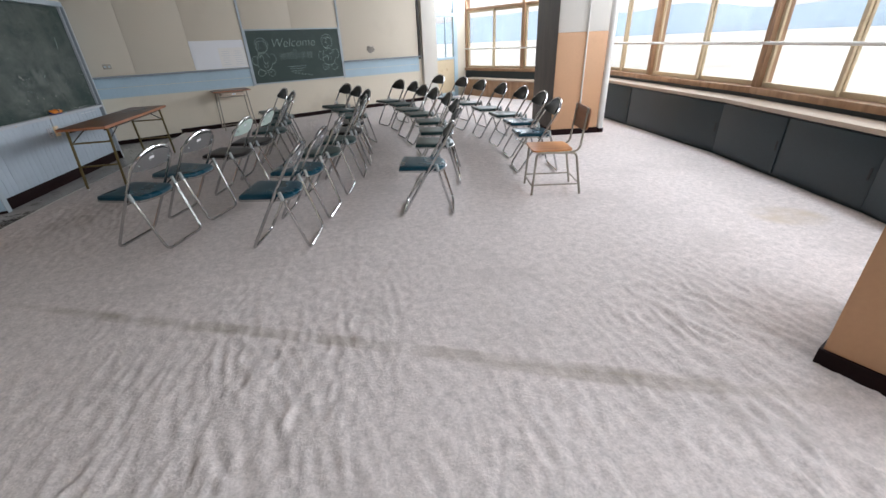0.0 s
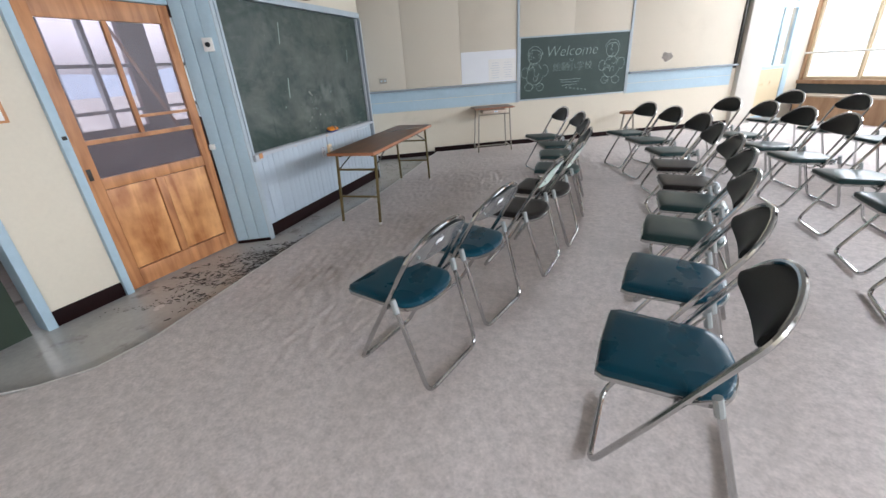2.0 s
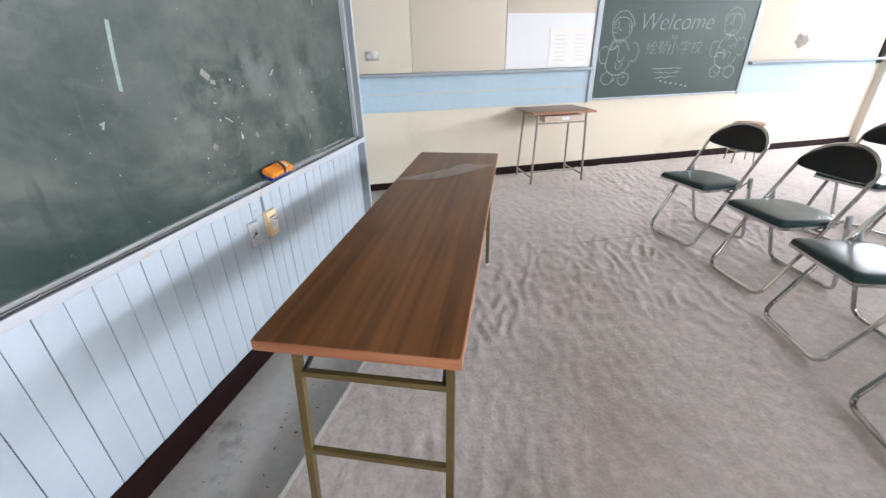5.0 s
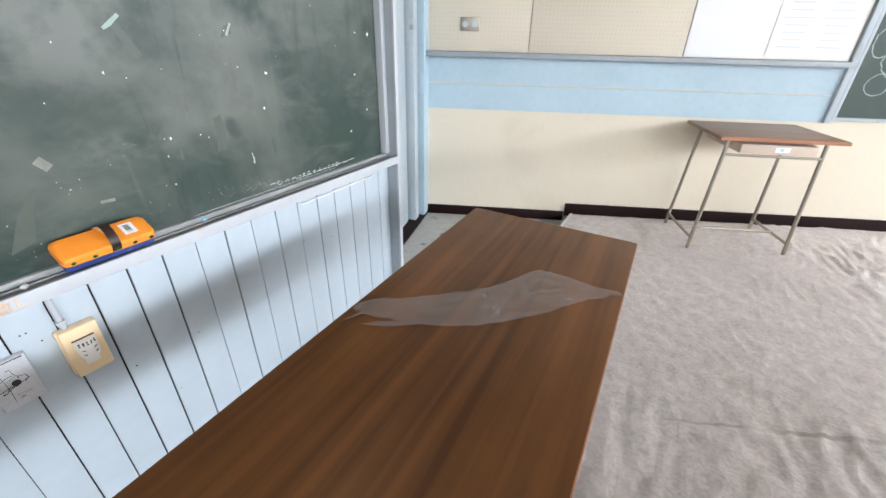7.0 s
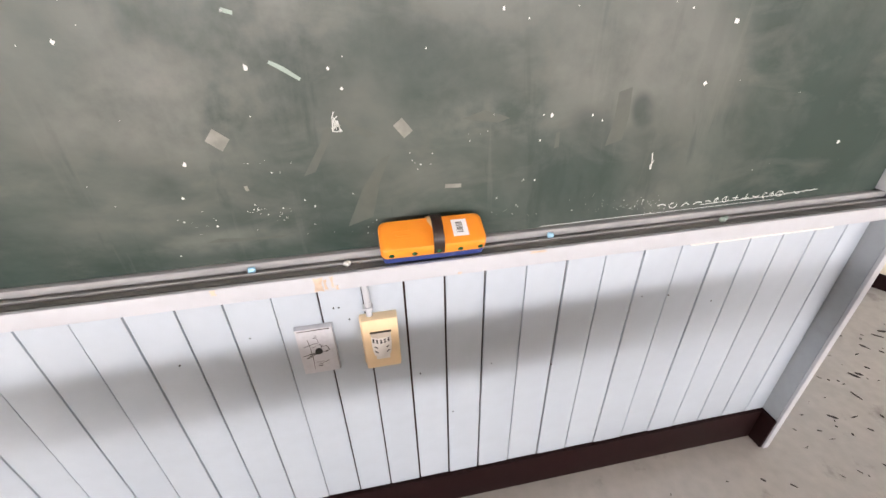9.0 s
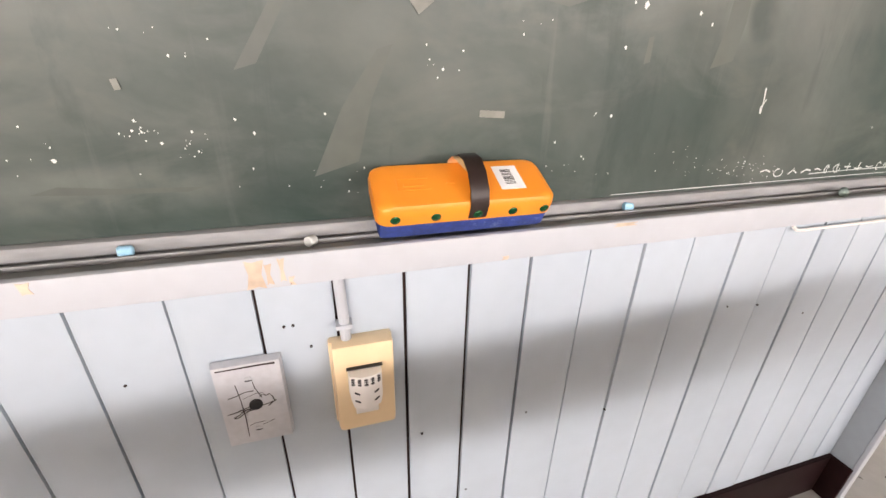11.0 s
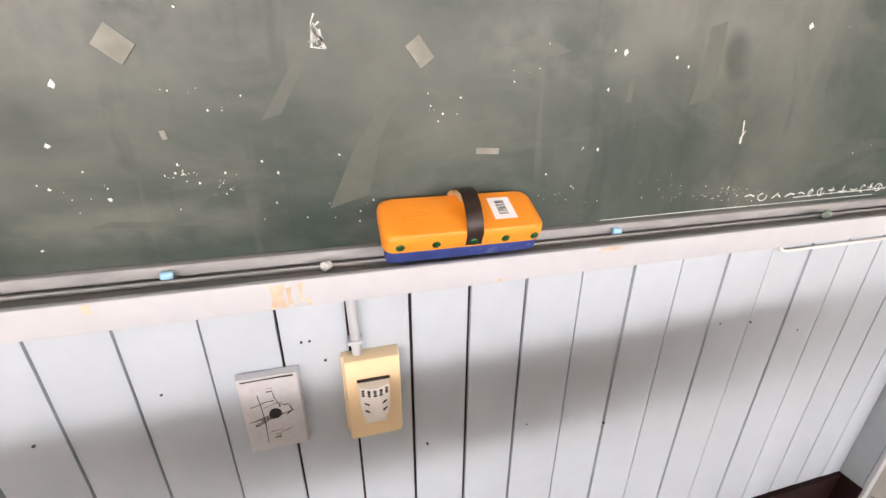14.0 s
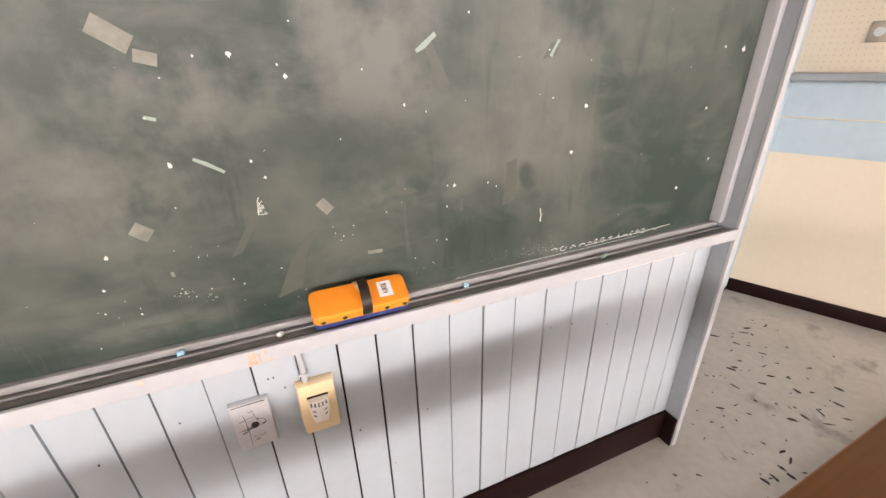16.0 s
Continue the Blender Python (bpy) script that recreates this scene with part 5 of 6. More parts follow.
def window_bay(name, p, q, sill, head, mulls, wood_mat, low_mat, bar=None):
    """A length of outer wall with a low wall, a timber window band and a wall above."""
    m, ln = along(p, q), span(p, q)
    structure("wall_" + name, boxed(0, ln, 0, 0.2, VINYL - 0.02, sill - 0.07), low_mat, "low outer wall under the windows", m)
    structure("wall_over_" + name, boxed(0, ln, 0, 0.2, head + 0.06, CEILING), M_CREAM, "cream wall above the windows", m)
    w = tagged(thing("window_" + name, "timber-framed window band with large clear panes", "window", m), kind="structure")
    part("sill", boxed(0, ln, -0.04, 0.2, sill - 0.068, sill - 0.002, 0.004), M_WINWOOD, w)
    part("head", boxed(0, ln, 0.0, 0.18, head, head + 0.058, 0.004), M_WINWOOD, w)
    part("transom", boxed(0, ln, 0.02, 0.15, 2.07, 2.13, 0.004), M_WINWOOD, w)
    xs = [0.0] + list(mulls) + [ln]
    for i, x in enumerate(xs):
        x0, x1 = max(0, x - 0.045), min(ln, x + 0.045)
        part("mullion", boxed(x0, x1, 0.0, 0.16, sill, head - 0.001, 0.005), wood_mat, w)
    for a, b_ in zip(xs, xs[1:]):
        a, b_ = a + 0.047, b_ - 0.047
        c = (a + b_) / 2
        for j, (s0, s1, dy) in enumerate(((a, c + 0.02, 0.05), (c - 0.02, b_, 0.09))):
            fb = bmesh.new()
            box(fb, s0, s1, dy, dy + 0.03, sill + 0.001, sill + 0.055, 0.003)
            box(fb, s0, s1, dy, dy + 0.03, 2.02, 2.068, 0.003)
            box(fb, s0, s0 + 0.042, dy, dy + 0.03, sill + 0.056, 2.019, 0.003)
            box(fb, s1 - 0.042, s1, dy, dy + 0.03, sill + 0.056, 2.019, 0.003)
            sash = part("sash", fb, M_WINTAN, w)
            g = part("pane", boxed(s0 + 0.043, s1 - 0.043, dy + 0.013, dy + 0.017, sill + 0.057, 2.018), M_GLASS, sash)
            g.visible_shadow = False
        g = part("pane", boxed(a, b_, 0.08, 0.084, 2.131, head - 0.002), M_GLASS, w)
        g.visible_shadow = False
    if bar:
        t = thing("window_rail", "white enamelled safety rail across the windows", "rail", m)
        part("bar", rod(bmesh.new(), (0.03, -0.03, bar), (ln - 0.03, -0.03, bar), 0.018, 12), M_PIPE, t)
        for x in xs:
            part("bracket", boxed(min(max(x, 0.03), ln - 0.03) - 0.012, min(max(x, 0.03), ln - 0.03) + 0.012, -0.03, 0.003, bar - 0.012, bar + 0.012), M_PIPE, t)
    return m, ln


def low_cabinet(p, q, depth, label, n):
    """A low cupboard along the windows with sliding doors; p to q is its back, seen clockwise."""
    m, ln = along(p, q), span(p, q)
    t = thing("low_cabinet", label, "cabinet", m)
    part("body", boxed(0.003, ln - 0.003, -depth + 0.03, -0.003, -0.02, 0.60, 0.003), M_SLATE, t)
    part("worktop", boxed(0.0, ln, -depth - 0.015, -0.003, 0.602, 0.645, 0.006), M_SILL, t, "pale worn painted top")
    for i in range(n):
        a, b_ = 0.02 + (ln - 0.04) * i / n, 0.02 + (ln - 0.04) * (i + 1) / n
        d = part("sliding_door", boxed(a + 0.004, b_ - 0.004, -depth - (0.0 if i % 2 else 0.008), -depth + 0.02, 0.03, 0.585, 0.003), M_SLATE, t)
        part("finger_pull", boxed(b_ - 0.05, b_ - 0.035, -depth - 0.012, -depth - 0.0085, 0.26, 0.36), M_INK, d)
    return t


EAST = [(2.98, 12.42), (3.25, 12.62), (4.78, 10.2), (4.972, 8.549), (4.825, 4.54), (4.50, 2.55), (3.81, 0.2), (2.8, -2.8)]
# glazed blue door in the far corner
GA, GB = (2.22, 11.74), (2.98, 12.42)
MG = along(GA, GB)
GL = span(GA, GB)
gd = tagged(thing("door_3", "pale blue framed glazed door with a tan lower panel", "door", MG), kind="structure")
for a, b_ in ((0.0, 0.07), (GL - 0.16, GL)):
    part("stile", boxed(a, b_, 0.0, 0.05, VINYL, 2.56, 0.004), M_BLUE, gd)
for z0, z1 in ((VINYL, 0.08), (0.92, 0.98), (1.94, 2.03), (2.5, 2.56)):
    part("rail", boxed(0.071, GL - 0.071, 0.002, 0.048, z0, z1, 0.003), M_BLUE, gd)
part("muntin", boxed(GL / 2 - 0.015, GL / 2 + 0.015, 0.005, 0.045, 0.981, 1.939, 0.003), M_BLUE, gd)
part("panel", boxed(0.072, GL - 0.072, 0.015, 0.035, 0.081, 0.919), M_WINTAN, gd)
for a, b_ in ((0.072, GL / 2 - 0.016), (GL / 2 + 0.016, GL - 0.072)):
    g = part("pane", boxed(a, b_, 0.02, 0.024, 0.981, 1.939), M_GLASS, gd)
    g.visible_shadow = False
g = part("pane", boxed(0.072, GL - 0.072, 0.02, 0.024, 2.031, 2.499), M_GLASS, gd)
g.visible_shadow = False
structure("wall_over_glazed_door", boxed(0.0, GL, 0.0, 0.2, 2.562, CEILING), M_CREAM, "cream wall over the glazed door", MG)
structure("wall_northeast", boxed(0.0, span(EAST[0], EAST[1]), 0.0, 0.2, VINYL, CEILING), M_CREAM, "narrow cream wall beside the glazed door", along(EAST[0], EAST[1]))

window_bay("far", EAST[1], EAST[2], 0.67, 2.62, (1.98,), M_WINWOOD, M_SLATE, 1.15)
window_bay("middle", EAST[2], EAST[3], 0.70, 2.62, (0.8,), M_WINWOOD, M_SLATE, 1.22)
window_bay("near", EAST[3], EAST[4], 0.76, 2.62, (1.90,), M_WINWOOD, M_SLATE, 1.22)
window_bay("side", EAST[4], EAST[5], 0.76, 2.62, (), M_WINWOOD, M_SLATE, 1.22)
window_bay("south", EAST[5], EAST[6], 0.76, 2.62, (), M_WINWOOD, M_SLATE, 1.22)
window_bay("back", EAST[6], EAST[7], 0.76, 2.62, (1.5,), M_WINWOOD, M_SLATE, 1.22)
low_cabinet(EAST[3], EAST[4], 0.30, "low slate-blue cupboard with sliding doors under the windows", 2)
low_cabinet(EAST[4], EAST[5], 0.30, "low slate-blue cupboard with sliding doors under the windows", 2)
low_cabinet(EAST[5], EAST[6], 0.30, "low slate-blue cupboard with sliding doors under the windows", 2)


def bench(p, q, label):
    """A low tan box bench with a pale top under the far windows."""
    m, ln = along(p, q), span(p, q)
    t = thing("low_bench", label, "bench", m)
    part("front", boxed(0.0, ln, -0.40, -0.003, -0.02, 0.40, 0.004), M_WINWOOD, t)
    part("top", boxed(-0.01, ln + 0.01, -0.43, -0.003, 0.402, 0.432, 0.005), M_SILL, t)


bench((3.42, 12.34), (4.70, 10.32), "low brown timber bench with a pale top under the windows")
bench((4.79, 10.05), (4.955, 8.75), "low brown timber bench with a pale top under the windows")


def pillar(name, x, y, turn, w, d, label):
    """A square pillar with a tan dado; its near left corner stands at x, y."""
    m = pose(x, y, 0, 0, 0, turn)
    o = structure(name, boxed(0, w, 0, d, VINYL, 1.42, 0.008), M_ORANGE, label, m)
    part("upper_part", boxed(0.001, w - 0.001, 0.001, d - 0.001, 1.421, CEILING - 0.002, 0.008), M_PILWHITE, o)
    part("baseboard", boxed(-0.012, w + 0.012, -0.012, d + 0.012, -0.02, 0.08, 0.003), M_BASE, o)
    return o


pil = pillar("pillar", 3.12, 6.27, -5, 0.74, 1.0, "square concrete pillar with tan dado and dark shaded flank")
# Dark sheet puts the flank's shade into its colour; the pillar has no board.
part("flank_shade", boxed(-0.006, -0.001, 0.004, 0.996, 0.085, CEILING - 0.004), M_SHADEGAP, pil, "thin dark brown sheet standing for the flank's shade")
pillar("pillar_near", 2.25, 1.29, -66, 0.75, 0.7, "tan painted pillar with a dark baseboard")
vp = thing("drain_pipe", "white enamelled vertical pipe beside the pillar", "pipe", pose(3.925, 6.24, 0))
part("pipe", rod(bmesh.new(), (0, 0, -0.01), (0, 0, CEILING - 0.003), 0.05, 16), M_PIPE, vp)
part("collar", rod(bmesh.new(), (0, 0, -0.008), (0, 0, 0.06), 0.062, 16), M_BASE, vp)
vp = thing("cable_pipe", "thin white conduit on the pillar face with a switch box", "conduit", pose(3.54, 6.21, 0, 0, 0, -5))
part("pipe", rod(bmesh.new(), (0, 0, 0.42), (0, 0, CEILING - 0.003), 0.012, 10), M_PIPE, vp)
part("box", boxed(-0.04, 0.04, -0.02, 0.03, 0.30, 0.42, 0.005), M_IVORY, vp)

# ---- furniture ----


def folding_chair(seat_mat, shell_mat, label):
    """A steel-tube folding chair; the middle of its front foot is the origin and it faces +x."""
    t = thing("folding_chair", label, "chair", Matrix(), "folding chairs in rows")
    ux, uz = -0.52, 0.854
    L, half = 0.895, 0.205
    P = lambda d, y, off=0.0: Vector((ux * d + uz * off, y, 0.012 + uz * d - ux * off))
    arch = lambda y: L - 0.165 * (1 - math.sqrt(max(0, 1 - (y / half) ** 2)))
    low = fillet([P(0.30, -half), P(0.0, -half + 0.012), P(0.0, half - 0.012), P(0.30, half)], 0.06, 5)
    top = [P(arch(y), y) for y in [half * math.cos(math.pi * i / 18) for i in range(19)]]
    b = sweep(bmesh.new(), low + top, 0.0115, 8, True)
    part("main_frame", b, M_CHROME, t)
    b = bmesh.new()
    hx, hz = -0.315, 0.462
    sweep(b, fillet([(hx, -half - 0.024, hz), (-0.445, -half - 0.005, 0.012), (-0.445, half + 0.005, 0.012), (hx, half + 0.024, hz)], 0.055, 5), 0.011, 8)
    part("rear_leg", b, M_CHROME, t)
    for s in (-1, 1):
        part("hinge_cap", sweep(bmesh.new(), [(hx - 0.012, s * (half + 0.023), hz - 0.05), (hx, s * (half + 0.024), hz), (hx + 0.004, s * (half + 0.024), hz + 0.012)], 0.0145, 8), M_CAP, t)
        part("link", rod(bmesh.new(), (hx, s * (half + 0.02), hz - 0.006), (-0.25, s * (half - 0.012), 0.395), 0.006, 6), M_CHROME, t)
    part("cross_bar", rod(bmesh.new(), P(0.43, -half), P(0.43, half), 0.008, 8), M_CHROME, t)
    # seat: straight front, rounded back
    out = []
    for i in range(17):
        a = math.pi * i / 16
        out.append((-0.285 - 0.105 * math.sin(a) ** 0.8, 0.185 * math.cos(a)))
    out += [(-0.015, -0.192), (0.010, -0.178), (0.016, 0.0), (0.010, 0.178), (-0.015, 0.192)]
    tilt = lambda x: 0.408 + 0.035 * (x + 0.2)
    def outline(k, dz):
        return [(-0.17 + (x + 0.17) * k, y * k, tilt(x) + dz) for x, y in out]
    part("seat_rim", loft(bmesh.new(), [outline(1.012, -0.012), outline(1.02, -0.006), outline(1.02, 0.004), outline(1.0, 0.006)]), M_CHROME, t)
    part("seat", loft(bmesh.new(), [outline(0.99, 0.004), outline(1.0, 0.012), outline(0.985, 0.024), outline(0.94, 0.031), outline(0.80, 0.034), outline(0.45, 0.035)]), seat_mat, t)
    # backrest pad and shell between the tubes
    def slice_(y, grow, lift, lens):
        up = arch(y) - 0.010
        h = (0.155 * math.sqrt(max(0.0, 1 - (y / 0.198) ** 2)) + 0.012) * grow
        c = up - (0.155 * math.sqrt(max(0.0, 1 - (y / 0.198) ** 2)) + 0.012) / 2
        return [P(c + h / 2 * k, y, lift + 0.02 * (1 - (y / 0.2) ** 2) * -1 + lens * (1 - k * k)) for k in (1, 0.6, 0, -0.6, -1)]
    def slab(lift0, lift1, lens):
        b = bmesh.new()
        ys = [0.192 * math.sin(math.pi / 2 * j / 9) for j in range(-9, 10)]
        f = [[b.verts.new(p) for p in slice_(y, 1.0, lift0, lens)] for y in ys]
        r = [[b.verts.new(p) for p in slice_(y, 1.0, lift1, 0.0)] for y in ys]
        for g_ in (f, r):
            for a, c in zip(g_, g_[1:]):
                for j in range(4):
                    b.faces.new((a[j], a[j + 1], c[j + 1], c[j]))
        for i in range(len(ys) - 1):
            for j in (0, 4):
                b.faces.new((f[i][j], f[i + 1][j], r[i + 1][j], r[i][j]))
        for e_ in (0, -1):
            for j in range(4):
                b.faces.new((f[e_][j], f[e_][j + 1], r[e_][j + 1], r[e_][j]))
        return b
    part("backrest", slab(0.012, 0.002, 0.014), M_BLACKV, t, "black vinyl backrest pad")
    sh = part("backrest_shell", slab(0.0, -0.004, 0.0), shell_mat, t)
    for y, d in ((-0.155, 0.775), (0.155, 0.775), (0.05, 0.855), (0.05, 0.80)):
        part("bolt", rod(bmesh.new(), P(d, y, -0.012), P(d, y, -0.024), 0.005, 8), M_CAP, sh)
    part("label", box(bmesh.new(), -0.001, 0.001, 0.03, 0.075, -0.012, 0.012, 0, Matrix.Translation(P(0.83, 0.0, -0.0262)) @ pose(0, 0, 0, 0, -31, 0)), M_PAPER, sh)
    return t


KINDS = {
    "teal": folding_chair(M_TEAL, M_SHELL, "chrome folding chair with teal vinyl seat and black backrest"),
    "brown": folding_chair(M_BROWNV, M_SHELLGREEN, "chrome folding chair with dark brown seat and pale green back shell"),
    "green": folding_chair(M_GREENV, M_SHELL, "chrome folding chair with dark green vinyl seat and black backrest"),
}
# middle of the front foot, and the turn of the foot bar
ROWS_OF_CHAIRS = [
    ("teal", -1.70, 3.70, 74), ("teal", -1.545, 4.26, 72), ("brown", -1.335, 4.85, 79), ("brown", -1.21, 5.36, 82),
    ("green", -1.15, 5.99, 92), ("green", -1.17, 6.59, 97), ("green", -1.21, 7.13, 109), ("green", -1.41, 7.70, 119),
    ("teal", -0.62, 3.385, 81), ("teal", -0.50, 3.95, 79), ("green", -0.365, 4.54, 80), ("green", -0.22, 5.06, 85),
    ("brown", -0.145, 5.55, 88), ("brown", -0.12, 6.12, 92), ("green", -0.06, 6.71, 106), ("green", -0.19, 7.34, 112), ("green", -0.36, 7.88, 120),
    ("teal", 0.59, 3.76, 79), ("green", 0.83, 4.56, 79), ("green", 0.94, 5.14, 86), ("green", 0.985, 5.78, 92),
    ("green", 0.92, 6.44, 99), ("green", 0.84, 6.95, 105), ("green", 0.77, 7.62, 106), ("green", 0.60, 8.16, 117),
    ("teal", 1.97, 4.66, 83), ("teal", 2.08, 5.29, 88), ("green", 2.08, 5.92, 93), ("green", 1.99, 6.55, 95), ("green", 1.86, 7.25, 102), ("green", 1.72, 7.95, 108), ("green", 1.45, 8.75, 115),
]
used = set()
for kind_, x, y, turn in ROWS_OF_CHAIRS:
    m = pose(x, y, 0.0, 0, 0, turn + 90)
    if kind_ in used:
        copy_thing(KINDS[kind_], m)
    else:
        KINDS[kind_].matrix_basis = m
        used.add(kind_)


def school_chair():
    t = thing("school_chair", "old school chair with orange plywood seat and steel tube legs", "chair", pose(1.865, 3.95, 0, 0, 0, 170))
    for s in (-1, 1):
        y = 0.185 * s
        b = sweep(bmesh.new(), fillet([(0.0, y, 0.0), (-0.03, y, 0.415), (-0.40, y * 0.98, 0.405), (-0.47, y, 0.0)], 0.05, 5), 0.0115, 8)
        part("side_frame", b, M_DESKLEG, t)
        b = sweep(bmesh.new(), fillet([(-0.30, y * 0.9, 0.40), (-0.43, y * 0.9, 0.42), (-0.47, y * 0.88, 0.80)], 0.06, 5), 0.010, 8)
        part("back_post", b, M_DESKLEG, t)
        part("side_stretcher", rod(bmesh.new(), (-0.012, y, 0.10), (-0.458, y, 0.10), 0.008, 8), M_DESKLEG, t)
    part("front_stretcher", rod(bmesh.new(), (-0.01, -0.185, 0.075), (-0.01, 0.185, 0.075), 0.008, 8), M_DESKLEG, t)
    part("rear_stretcher", rod(bmesh.new(), (-0.458, -0.185, 0.10), (-0.458, 0.185, 0.10), 0.008, 8), M_DESKLEG, t)
    b = bmesh.new()
    o = fillet([(0.01, -0.19, 0), (0.01, 0.19, 0), (-0.37, 0.175, 0), (-0.37, -0.175, 0)], 0.05, 5, True)
    loft(b, [[(p.x, p.y, z + 0.012 * (p.x + 0.18) ** 2 * 10) for p in o] for z in (0.418, 0.432)])
    part("seat", b, M_SEATWOOD, t, "glossy orange plywood seat")
    b = bmesh.new()
    o = fillet([(0, -0.19, 0.60), (0, 0.19, 0.60), (0, 0.18, 0.80), (0, -0.18, 0.80)], 0.05, 6, True)
    loft(b, [[(-0.445 - 0.12 * (p.z - 0.6) + dx - 0.9 * p.y * p.y, p.y, p.z) for p in o] for dx in (0.0, 0.012)])
    part("backrest", b, M_BACKWOOD, t, "curved brown plywood backrest")


school_chair()


def folding_table():
    t = thing("folding_table", "long folding table with dark walnut top and olive metal legs", "table", pose(-2.818, 6.268, 0, 0, 0, 3.0))
    w, l = 0.236, 0.912
    b = bmesh.new()
    o = fillet([(-w, -l, 0), (w, -l, 0), (w, l, 0), (-w, l, 0)], 0.012, 3, True)
    loft(b, [[(p.x * k, p.y * k, z) for p in o] for z, k in ((0.672, 0.999), (0.6985, 0.999), (0.70, 0.998))])
    part("tabletop", b, M_TABLE, t, "dark walnut laminate top")
    b = bmesh.new()
    for x0, x1, y0, y1 in ((-w - 0.002, -w + 0.002, -l, l), (w - 0.002, w + 0.002, -l, l), (-w, w, -l - 0.002, -l + 0.002), (-w, w, l - 0.002, l + 0.002)):
        box(b, x0, x1, y0, y1, 0.671, 0.6975, 0.001)
    part("edge_band", b, M_EDGE, t, "reddish worn edge band")
    for x in (-0.17, 0.17):
        part("side_rail", boxed(x - 0.012, x + 0.012, -0.80, 0.80, 0.640, 0.671, 0.003), M_BLACKSTEEL, t)
    for s in (-1, 1):
        yt, yb = s * 0.80, s * (0.885 if s < 0 else 0.775)
        if s > 0:
            yt = 0.74
        for x in (-0.20, 0.20):
            lg = sweep(bmesh.new(), [(x, yt, 0.668), (x, yb, 0.012)], 0.0145, 4)
            part("leg", lg, M_OLIVE, t)
            part("rubber_foot", rod(bmesh.new(), (x, yb, 0.0), (x, yb, 0.02), 0.016, 10), M_WHITEPL, t)
            part("brace", sweep(bmesh.new(), [(x * 0.82, s * 0.46, 0.655), (x * 0.92, yt + (yb - yt) * 0.22, 0.53)], 0.007, 6), M_BLACKSTEEL, t)
        for f in (0.22, 0.61):
            y, z = yt + (yb - yt) * f, 0.668 * (1 - f) + 0.012 * f
            part("cross_bar", boxed(-0.195, 0.195, y - 0.009, y + 0.009, z - 0.009, z + 0.009, 0.002), M_OLIVE, t)
    return t


folding_table()

film = thing("tape_film", "crumpled strip of clear film stuck across the table top", "film", pose(-2.845, 6.724, 0.7015, 0, 0, 39.5))
b = bmesh.new()
rows_ = []
for i in range(25):
    x = -0.27 + 0.56 * i / 24
    u_ = i / 24
    w0 = 0.008 + 0.05 * math.sin(math.pi * min(1.0, u_ * 1.04)) ** 0.8 + 0.028 * math.exp(-((u_ - 0.74) / 0.13) ** 2)
    c0 = 0.012 * math.sin(i * 0.30 + 2.2) + 0.03 * math.exp(-((u_ - 0.76) / 0.12) ** 2) + random.uniform(-0.004, 0.004)
    rows_.append([b.verts.new((x, c0 + w0 * (j / 4 - 0.5) * 2, 0.0012 + 0.0016 * abs(noise.noise((x * 16, j * 0.7, 2.0))))) for j in range(5)])
for r_, s_ in zip(rows_, rows_[1:]):
    for j in range(4):
        b.faces.new((r_[j], r_[j + 1], s_[j + 1], s_[j]))
part("strip", b, M_FILM, film)
for cx, cy, ln, wd, turn in ((-0.235, 0.030, 0.04, 0.006, 14), (-0.20, -0.045, 0.05, 0.008, -6), (-0.265, -0.012, 0.02, 0.004, 30)):
    b = bmesh.new()
    tear = [[b.verts.new((ln * (j / 6 - 0.5) * 2, wd * k * math.sin(math.pi * (j + 0.4) / 7), 0.0012 + 0.002 * abs(noise.noise((j * 0.8, cx * 9, k))))) for k in (-1, 1)] for j in range(7)]
    for p, q in zip(tear, tear[1:]):
        b.faces.new((p[0], p[1], q[1], q[0]))
    part("torn_end", b, M_FILM, film, m=pose(cx, cy, 0, 0, 0, turn))


def school_desk():
    t = thing("school_desk", "single school desk with brown top, beige tray and steel legs", "desk", pose(-2.245, 9.165, 0, 0, 0, 24.5))
    part("desktop", boxed(-0.325, 0.325, -0.245, 0.225, 0.688, 0.71, 0.006), M_DESKTOP, t)
    part("edge_band", boxed(-0.327, 0.327, -0.247, -0.2455, 0.69, 0.708), M_EDGE, t)
    part("tray", boxed(-0.20, 0.20, -0.225, 0.18, 0.618, 0.672, 0.01), M_DESKSIDE, t)
    lab = part("name_label", boxed(-0.02, 0.055, -0.2275, -0.2258, 0.632, 0.66), M_PAPER, t, "white name label with a blue mark")
    part("mark", boxed(0.005, 0.02, -0.2285, -0.228, 0.640, 0.654), M_CHALKBLUE, lab)
    for x in (-1, 1):
        for yt, yb in ((-0.185, -0.2), (0.15, 0.185)):
            part("leg", rod(bmesh.new(), (x * 0.255, yt, 0.688), (x * 0.285, yb, 0.0), 0.011, 8), M_DESKLEG, t)
        part("foot_bar", rod(bmesh.new(), (x * 0.282, -0.197, 0.07), (x * 0.282, 0.18, 0.07), 0.009, 8), M_DESKLEG, t)
    part("cross_bar", rod(bmesh.new(), (-0.282, -0.03, 0.075), (0.282, -0.03, 0.075), 0.009, 8), M_DESKLEG, t)
    part("cross_bar", rod(bmesh.new(), (-0.262, -0.19, 0.60), (0.262, -0.19, 0.60), 0.008, 8), M_DESKLEG, t)


school_desk()


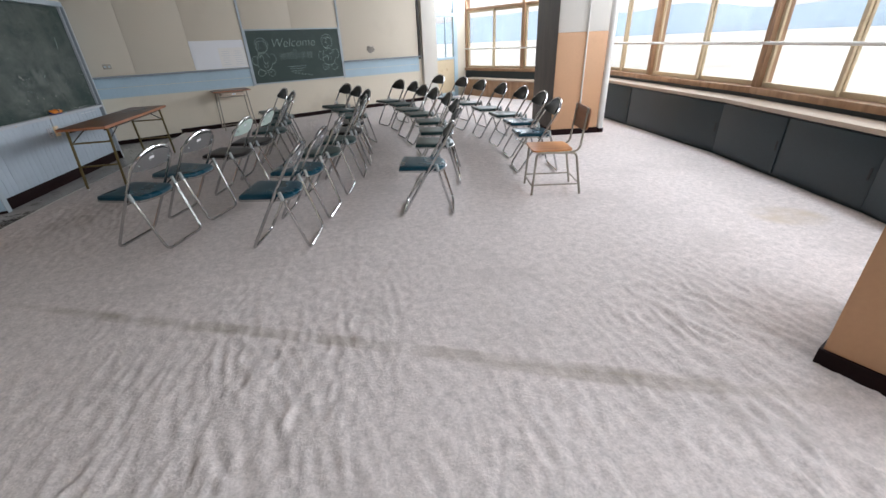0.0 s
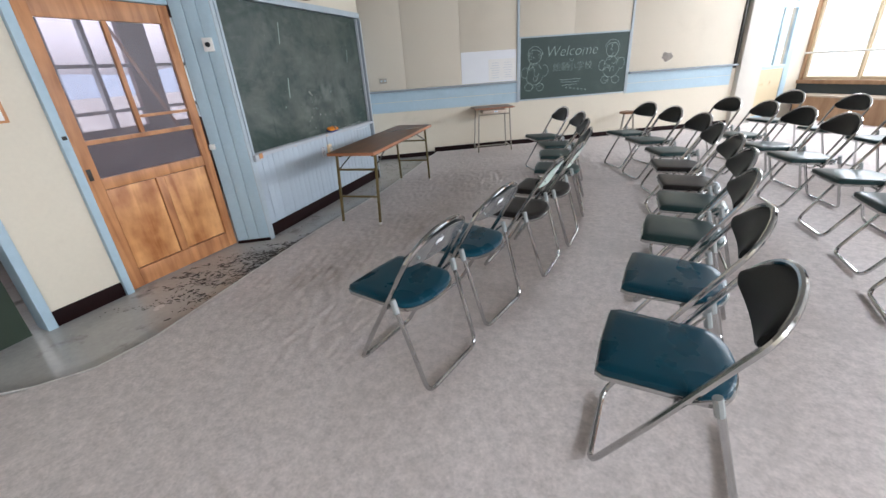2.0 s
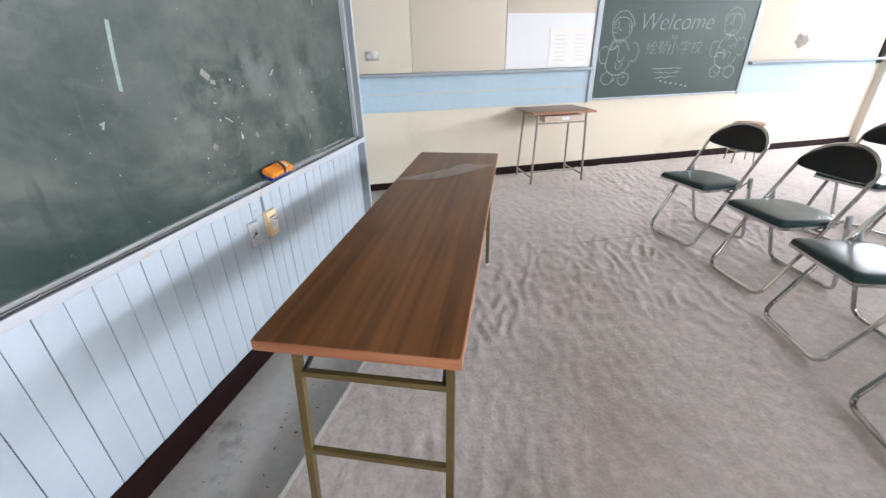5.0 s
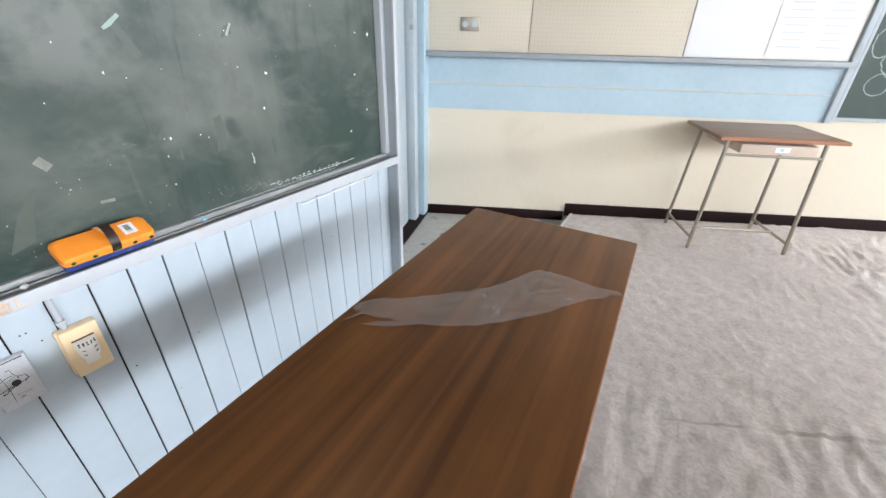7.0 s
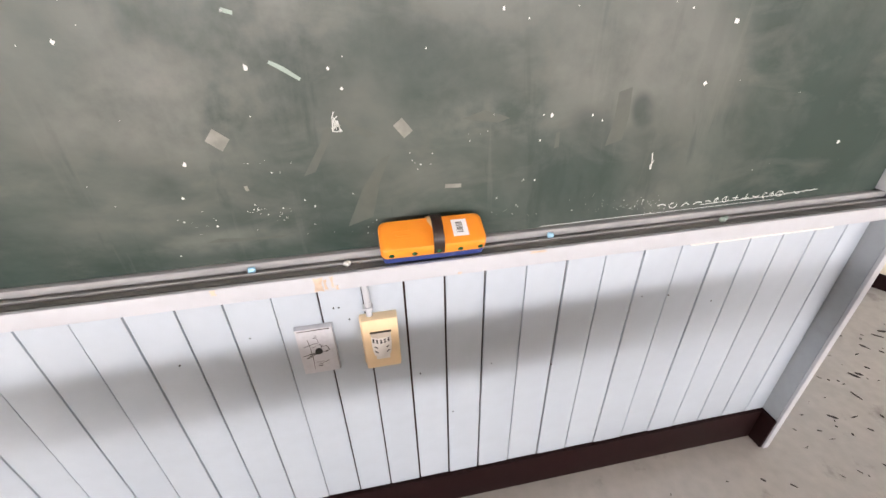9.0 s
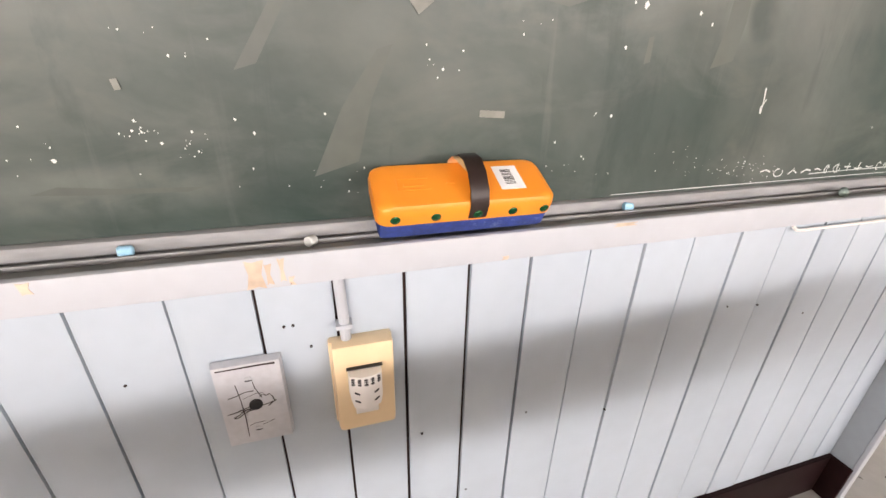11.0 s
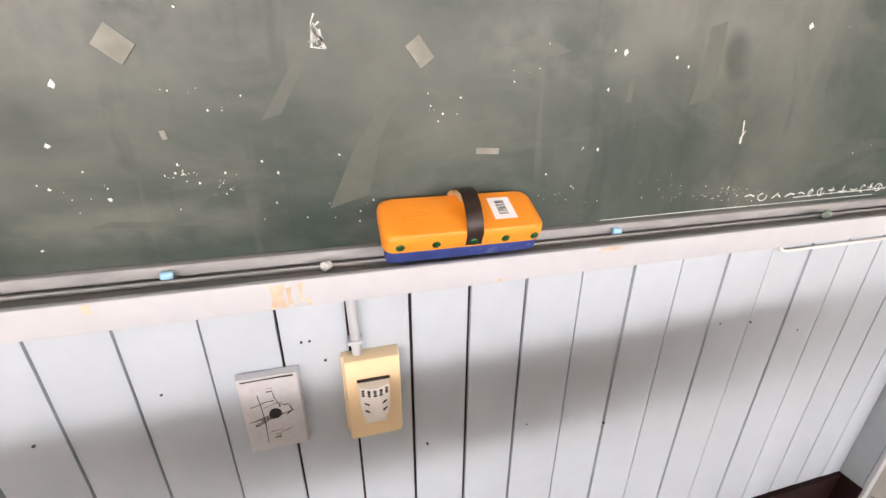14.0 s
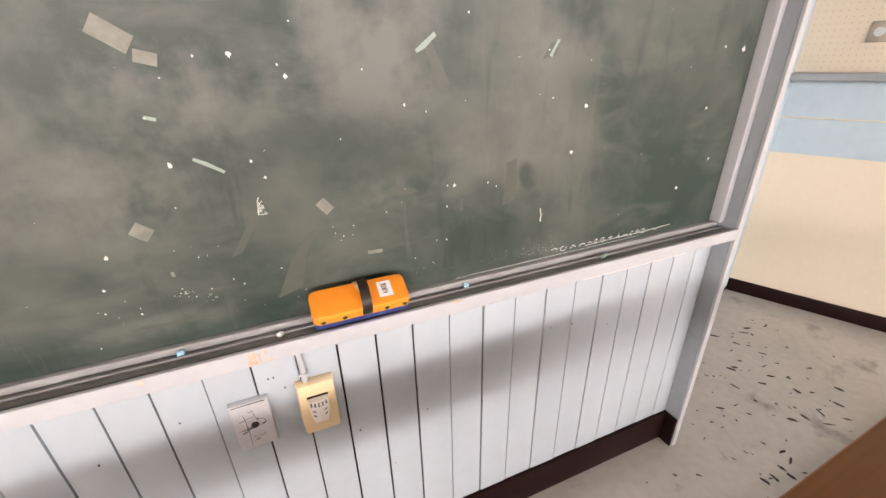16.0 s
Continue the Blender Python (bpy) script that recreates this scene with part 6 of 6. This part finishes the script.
def stool():
    t = thing("round_stool", "small round stool with brown seat and thin steel legs", "stool", pose(-0.02, 10.16, 0))
    b = bmesh.new()
    bmesh.ops.create_cone(b, cap_ends=True, segments=28, radius1=0.155, radius2=0.155, depth=0.03, matrix=pose(0, 0, 0.43))
    bmesh.ops.bevel(b, geom=[e for e in b.edges if len(e.link_faces) == 2 and any(len(f.verts) > 4 for f in e.link_faces)], offset=0.008, segments=2, affect='EDGES')
    part("seat", b, M_BACKWOOD, t)
    for i in range(4):
        a = math.pi / 4 + math.pi / 2 * i
        part("leg", rod(bmesh.new(), (0.10 * math.cos(a), 0.10 * math.sin(a), 0.416), (0.16 * math.cos(a), 0.16 * math.sin(a), 0.0), 0.009, 8), M_DESKLEG, t)
    part("ring", sweep(bmesh.new(), [(0.14 * math.cos(a), 0.14 * math.sin(a), 0.14) for a in [2 * math.pi * i / 24 for i in range(24)]], 0.006, 6, True), M_DESKLEG, t)


stool()

# ---- loose flakes on the old floor ----
fb = bmesh.new()
rs = random.Random(11)


def flake(x, y, r):
    n = rs.randint(4, 7)
    a0, st, z = rs.gauss(0.6, 0.7), rs.uniform(0.12, 0.4), rs.uniform(0.001, 0.004)
    pts_ = []
    for j in range(n):
        a = 6.283 * j / n
        u, v = r * math.cos(a) * rs.uniform(0.7, 1.3), r * st * math.sin(a) * rs.uniform(0.6, 1.4)
        pts_.append((x + u * math.cos(a0) - v * math.sin(a0), y + u * math.sin(a0) + v * math.cos(a0)))
    loft(fb, [[(p[0], p[1], VINYL + 0.0005) for p in pts_], [(p[0], p[1], VINYL + z) for p in pts_]])


for k in range(78):                       # drifts of torn scraps near the door, thickest along the carpet
    cy = rs.gauss(4.42, 0.40)
    cx = -3.20 - abs(rs.gauss(0, 0.20)) if rs.random() < 0.8 else rs.uniform(-3.75, -3.2)
    lean = rs.gauss(0.6, 0.35)
    for i in range(rs.randint(8, 26)):
        u = rs.gauss(0, 0.075)
        x, y = cx + u * math.cos(lean) + rs.gauss(0, 0.022), cy + u * math.sin(lean) + rs.gauss(0, 0.022)
        if x > -3.13 or x < -3.86 or (x < -3.56 and y > 4.8) or y > 5.35 or y < 3.35:
            continue
        flake(x, y, rs.choice((0.003, 0.004, 0.005, 0.007, 0.010, 0.014, 0.022)))
for k in range(260):                      # a dense heap against the carpet edge
    flake(-3.155 - abs(rs.gauss(0, 0.06)), rs.gauss(4.86, 0.13), rs.choice((0.005, 0.008, 0.012, 0.02)))
for i in range(130):
    flake(rs.uniform(-3.95, -3.25), rs.uniform(7.45, 8.4), rs.choice((0.003, 0.005, 0.008, 0.016)))
for i in range(70):
    flake(rs.uniform(-3.5, -3.2), rs.uniform(5.2, 7.4), rs.choice((0.003, 0.005, 0.008)))
deb = tagged(part("floor_flakes", fb, M_DEBRIS), "scattered black flakes and dirt on the vinyl floor", "debris", kind="stuff")

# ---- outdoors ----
structure("ground", boxed(-2500, 2500, -2500, 2500, -9.2, -9.0), M_GROUND, "level ground outside, its haze added as a glow")
hb = bmesh.new()
prev = None
for i in range(121):
    a = radians(-60 + 240 * i / 120)
    r = 1500
    h = 35 + 70 * max(0, noise.noise((i * 0.13, 0, 0)) + 0.3) + 14 * noise.noise((i * 0.35, 2, 0))
    c = (hb.verts.new((r * math.cos(a), r * math.sin(a), -10)), hb.verts.new((r * math.cos(a), r * math.sin(a), h)))
    if prev:
        hb.faces.new((prev[0], c[0], c[1], prev[1]))
    prev = c
structure("backdrop_hills", hb, M_HILL, "pale blue hills, their haze added as a glow")

# daylight of the open sky at the heads of the windows, above eye level
for i in range(1, 7):
    p, q = EAST[i], EAST[i + 1]
    m = along(p, q) @ pose(span(p, q) / 2, 0.02, 2.36, -62, 0, 0)
    lamp("sky_light", 'AREA', (6.0 if i < 4 else 5.5 if i < 6 else 10.0) * span(p, q), m, (0.95, 0.97, 1.0), (span(p, q) - 0.2, 0.62))
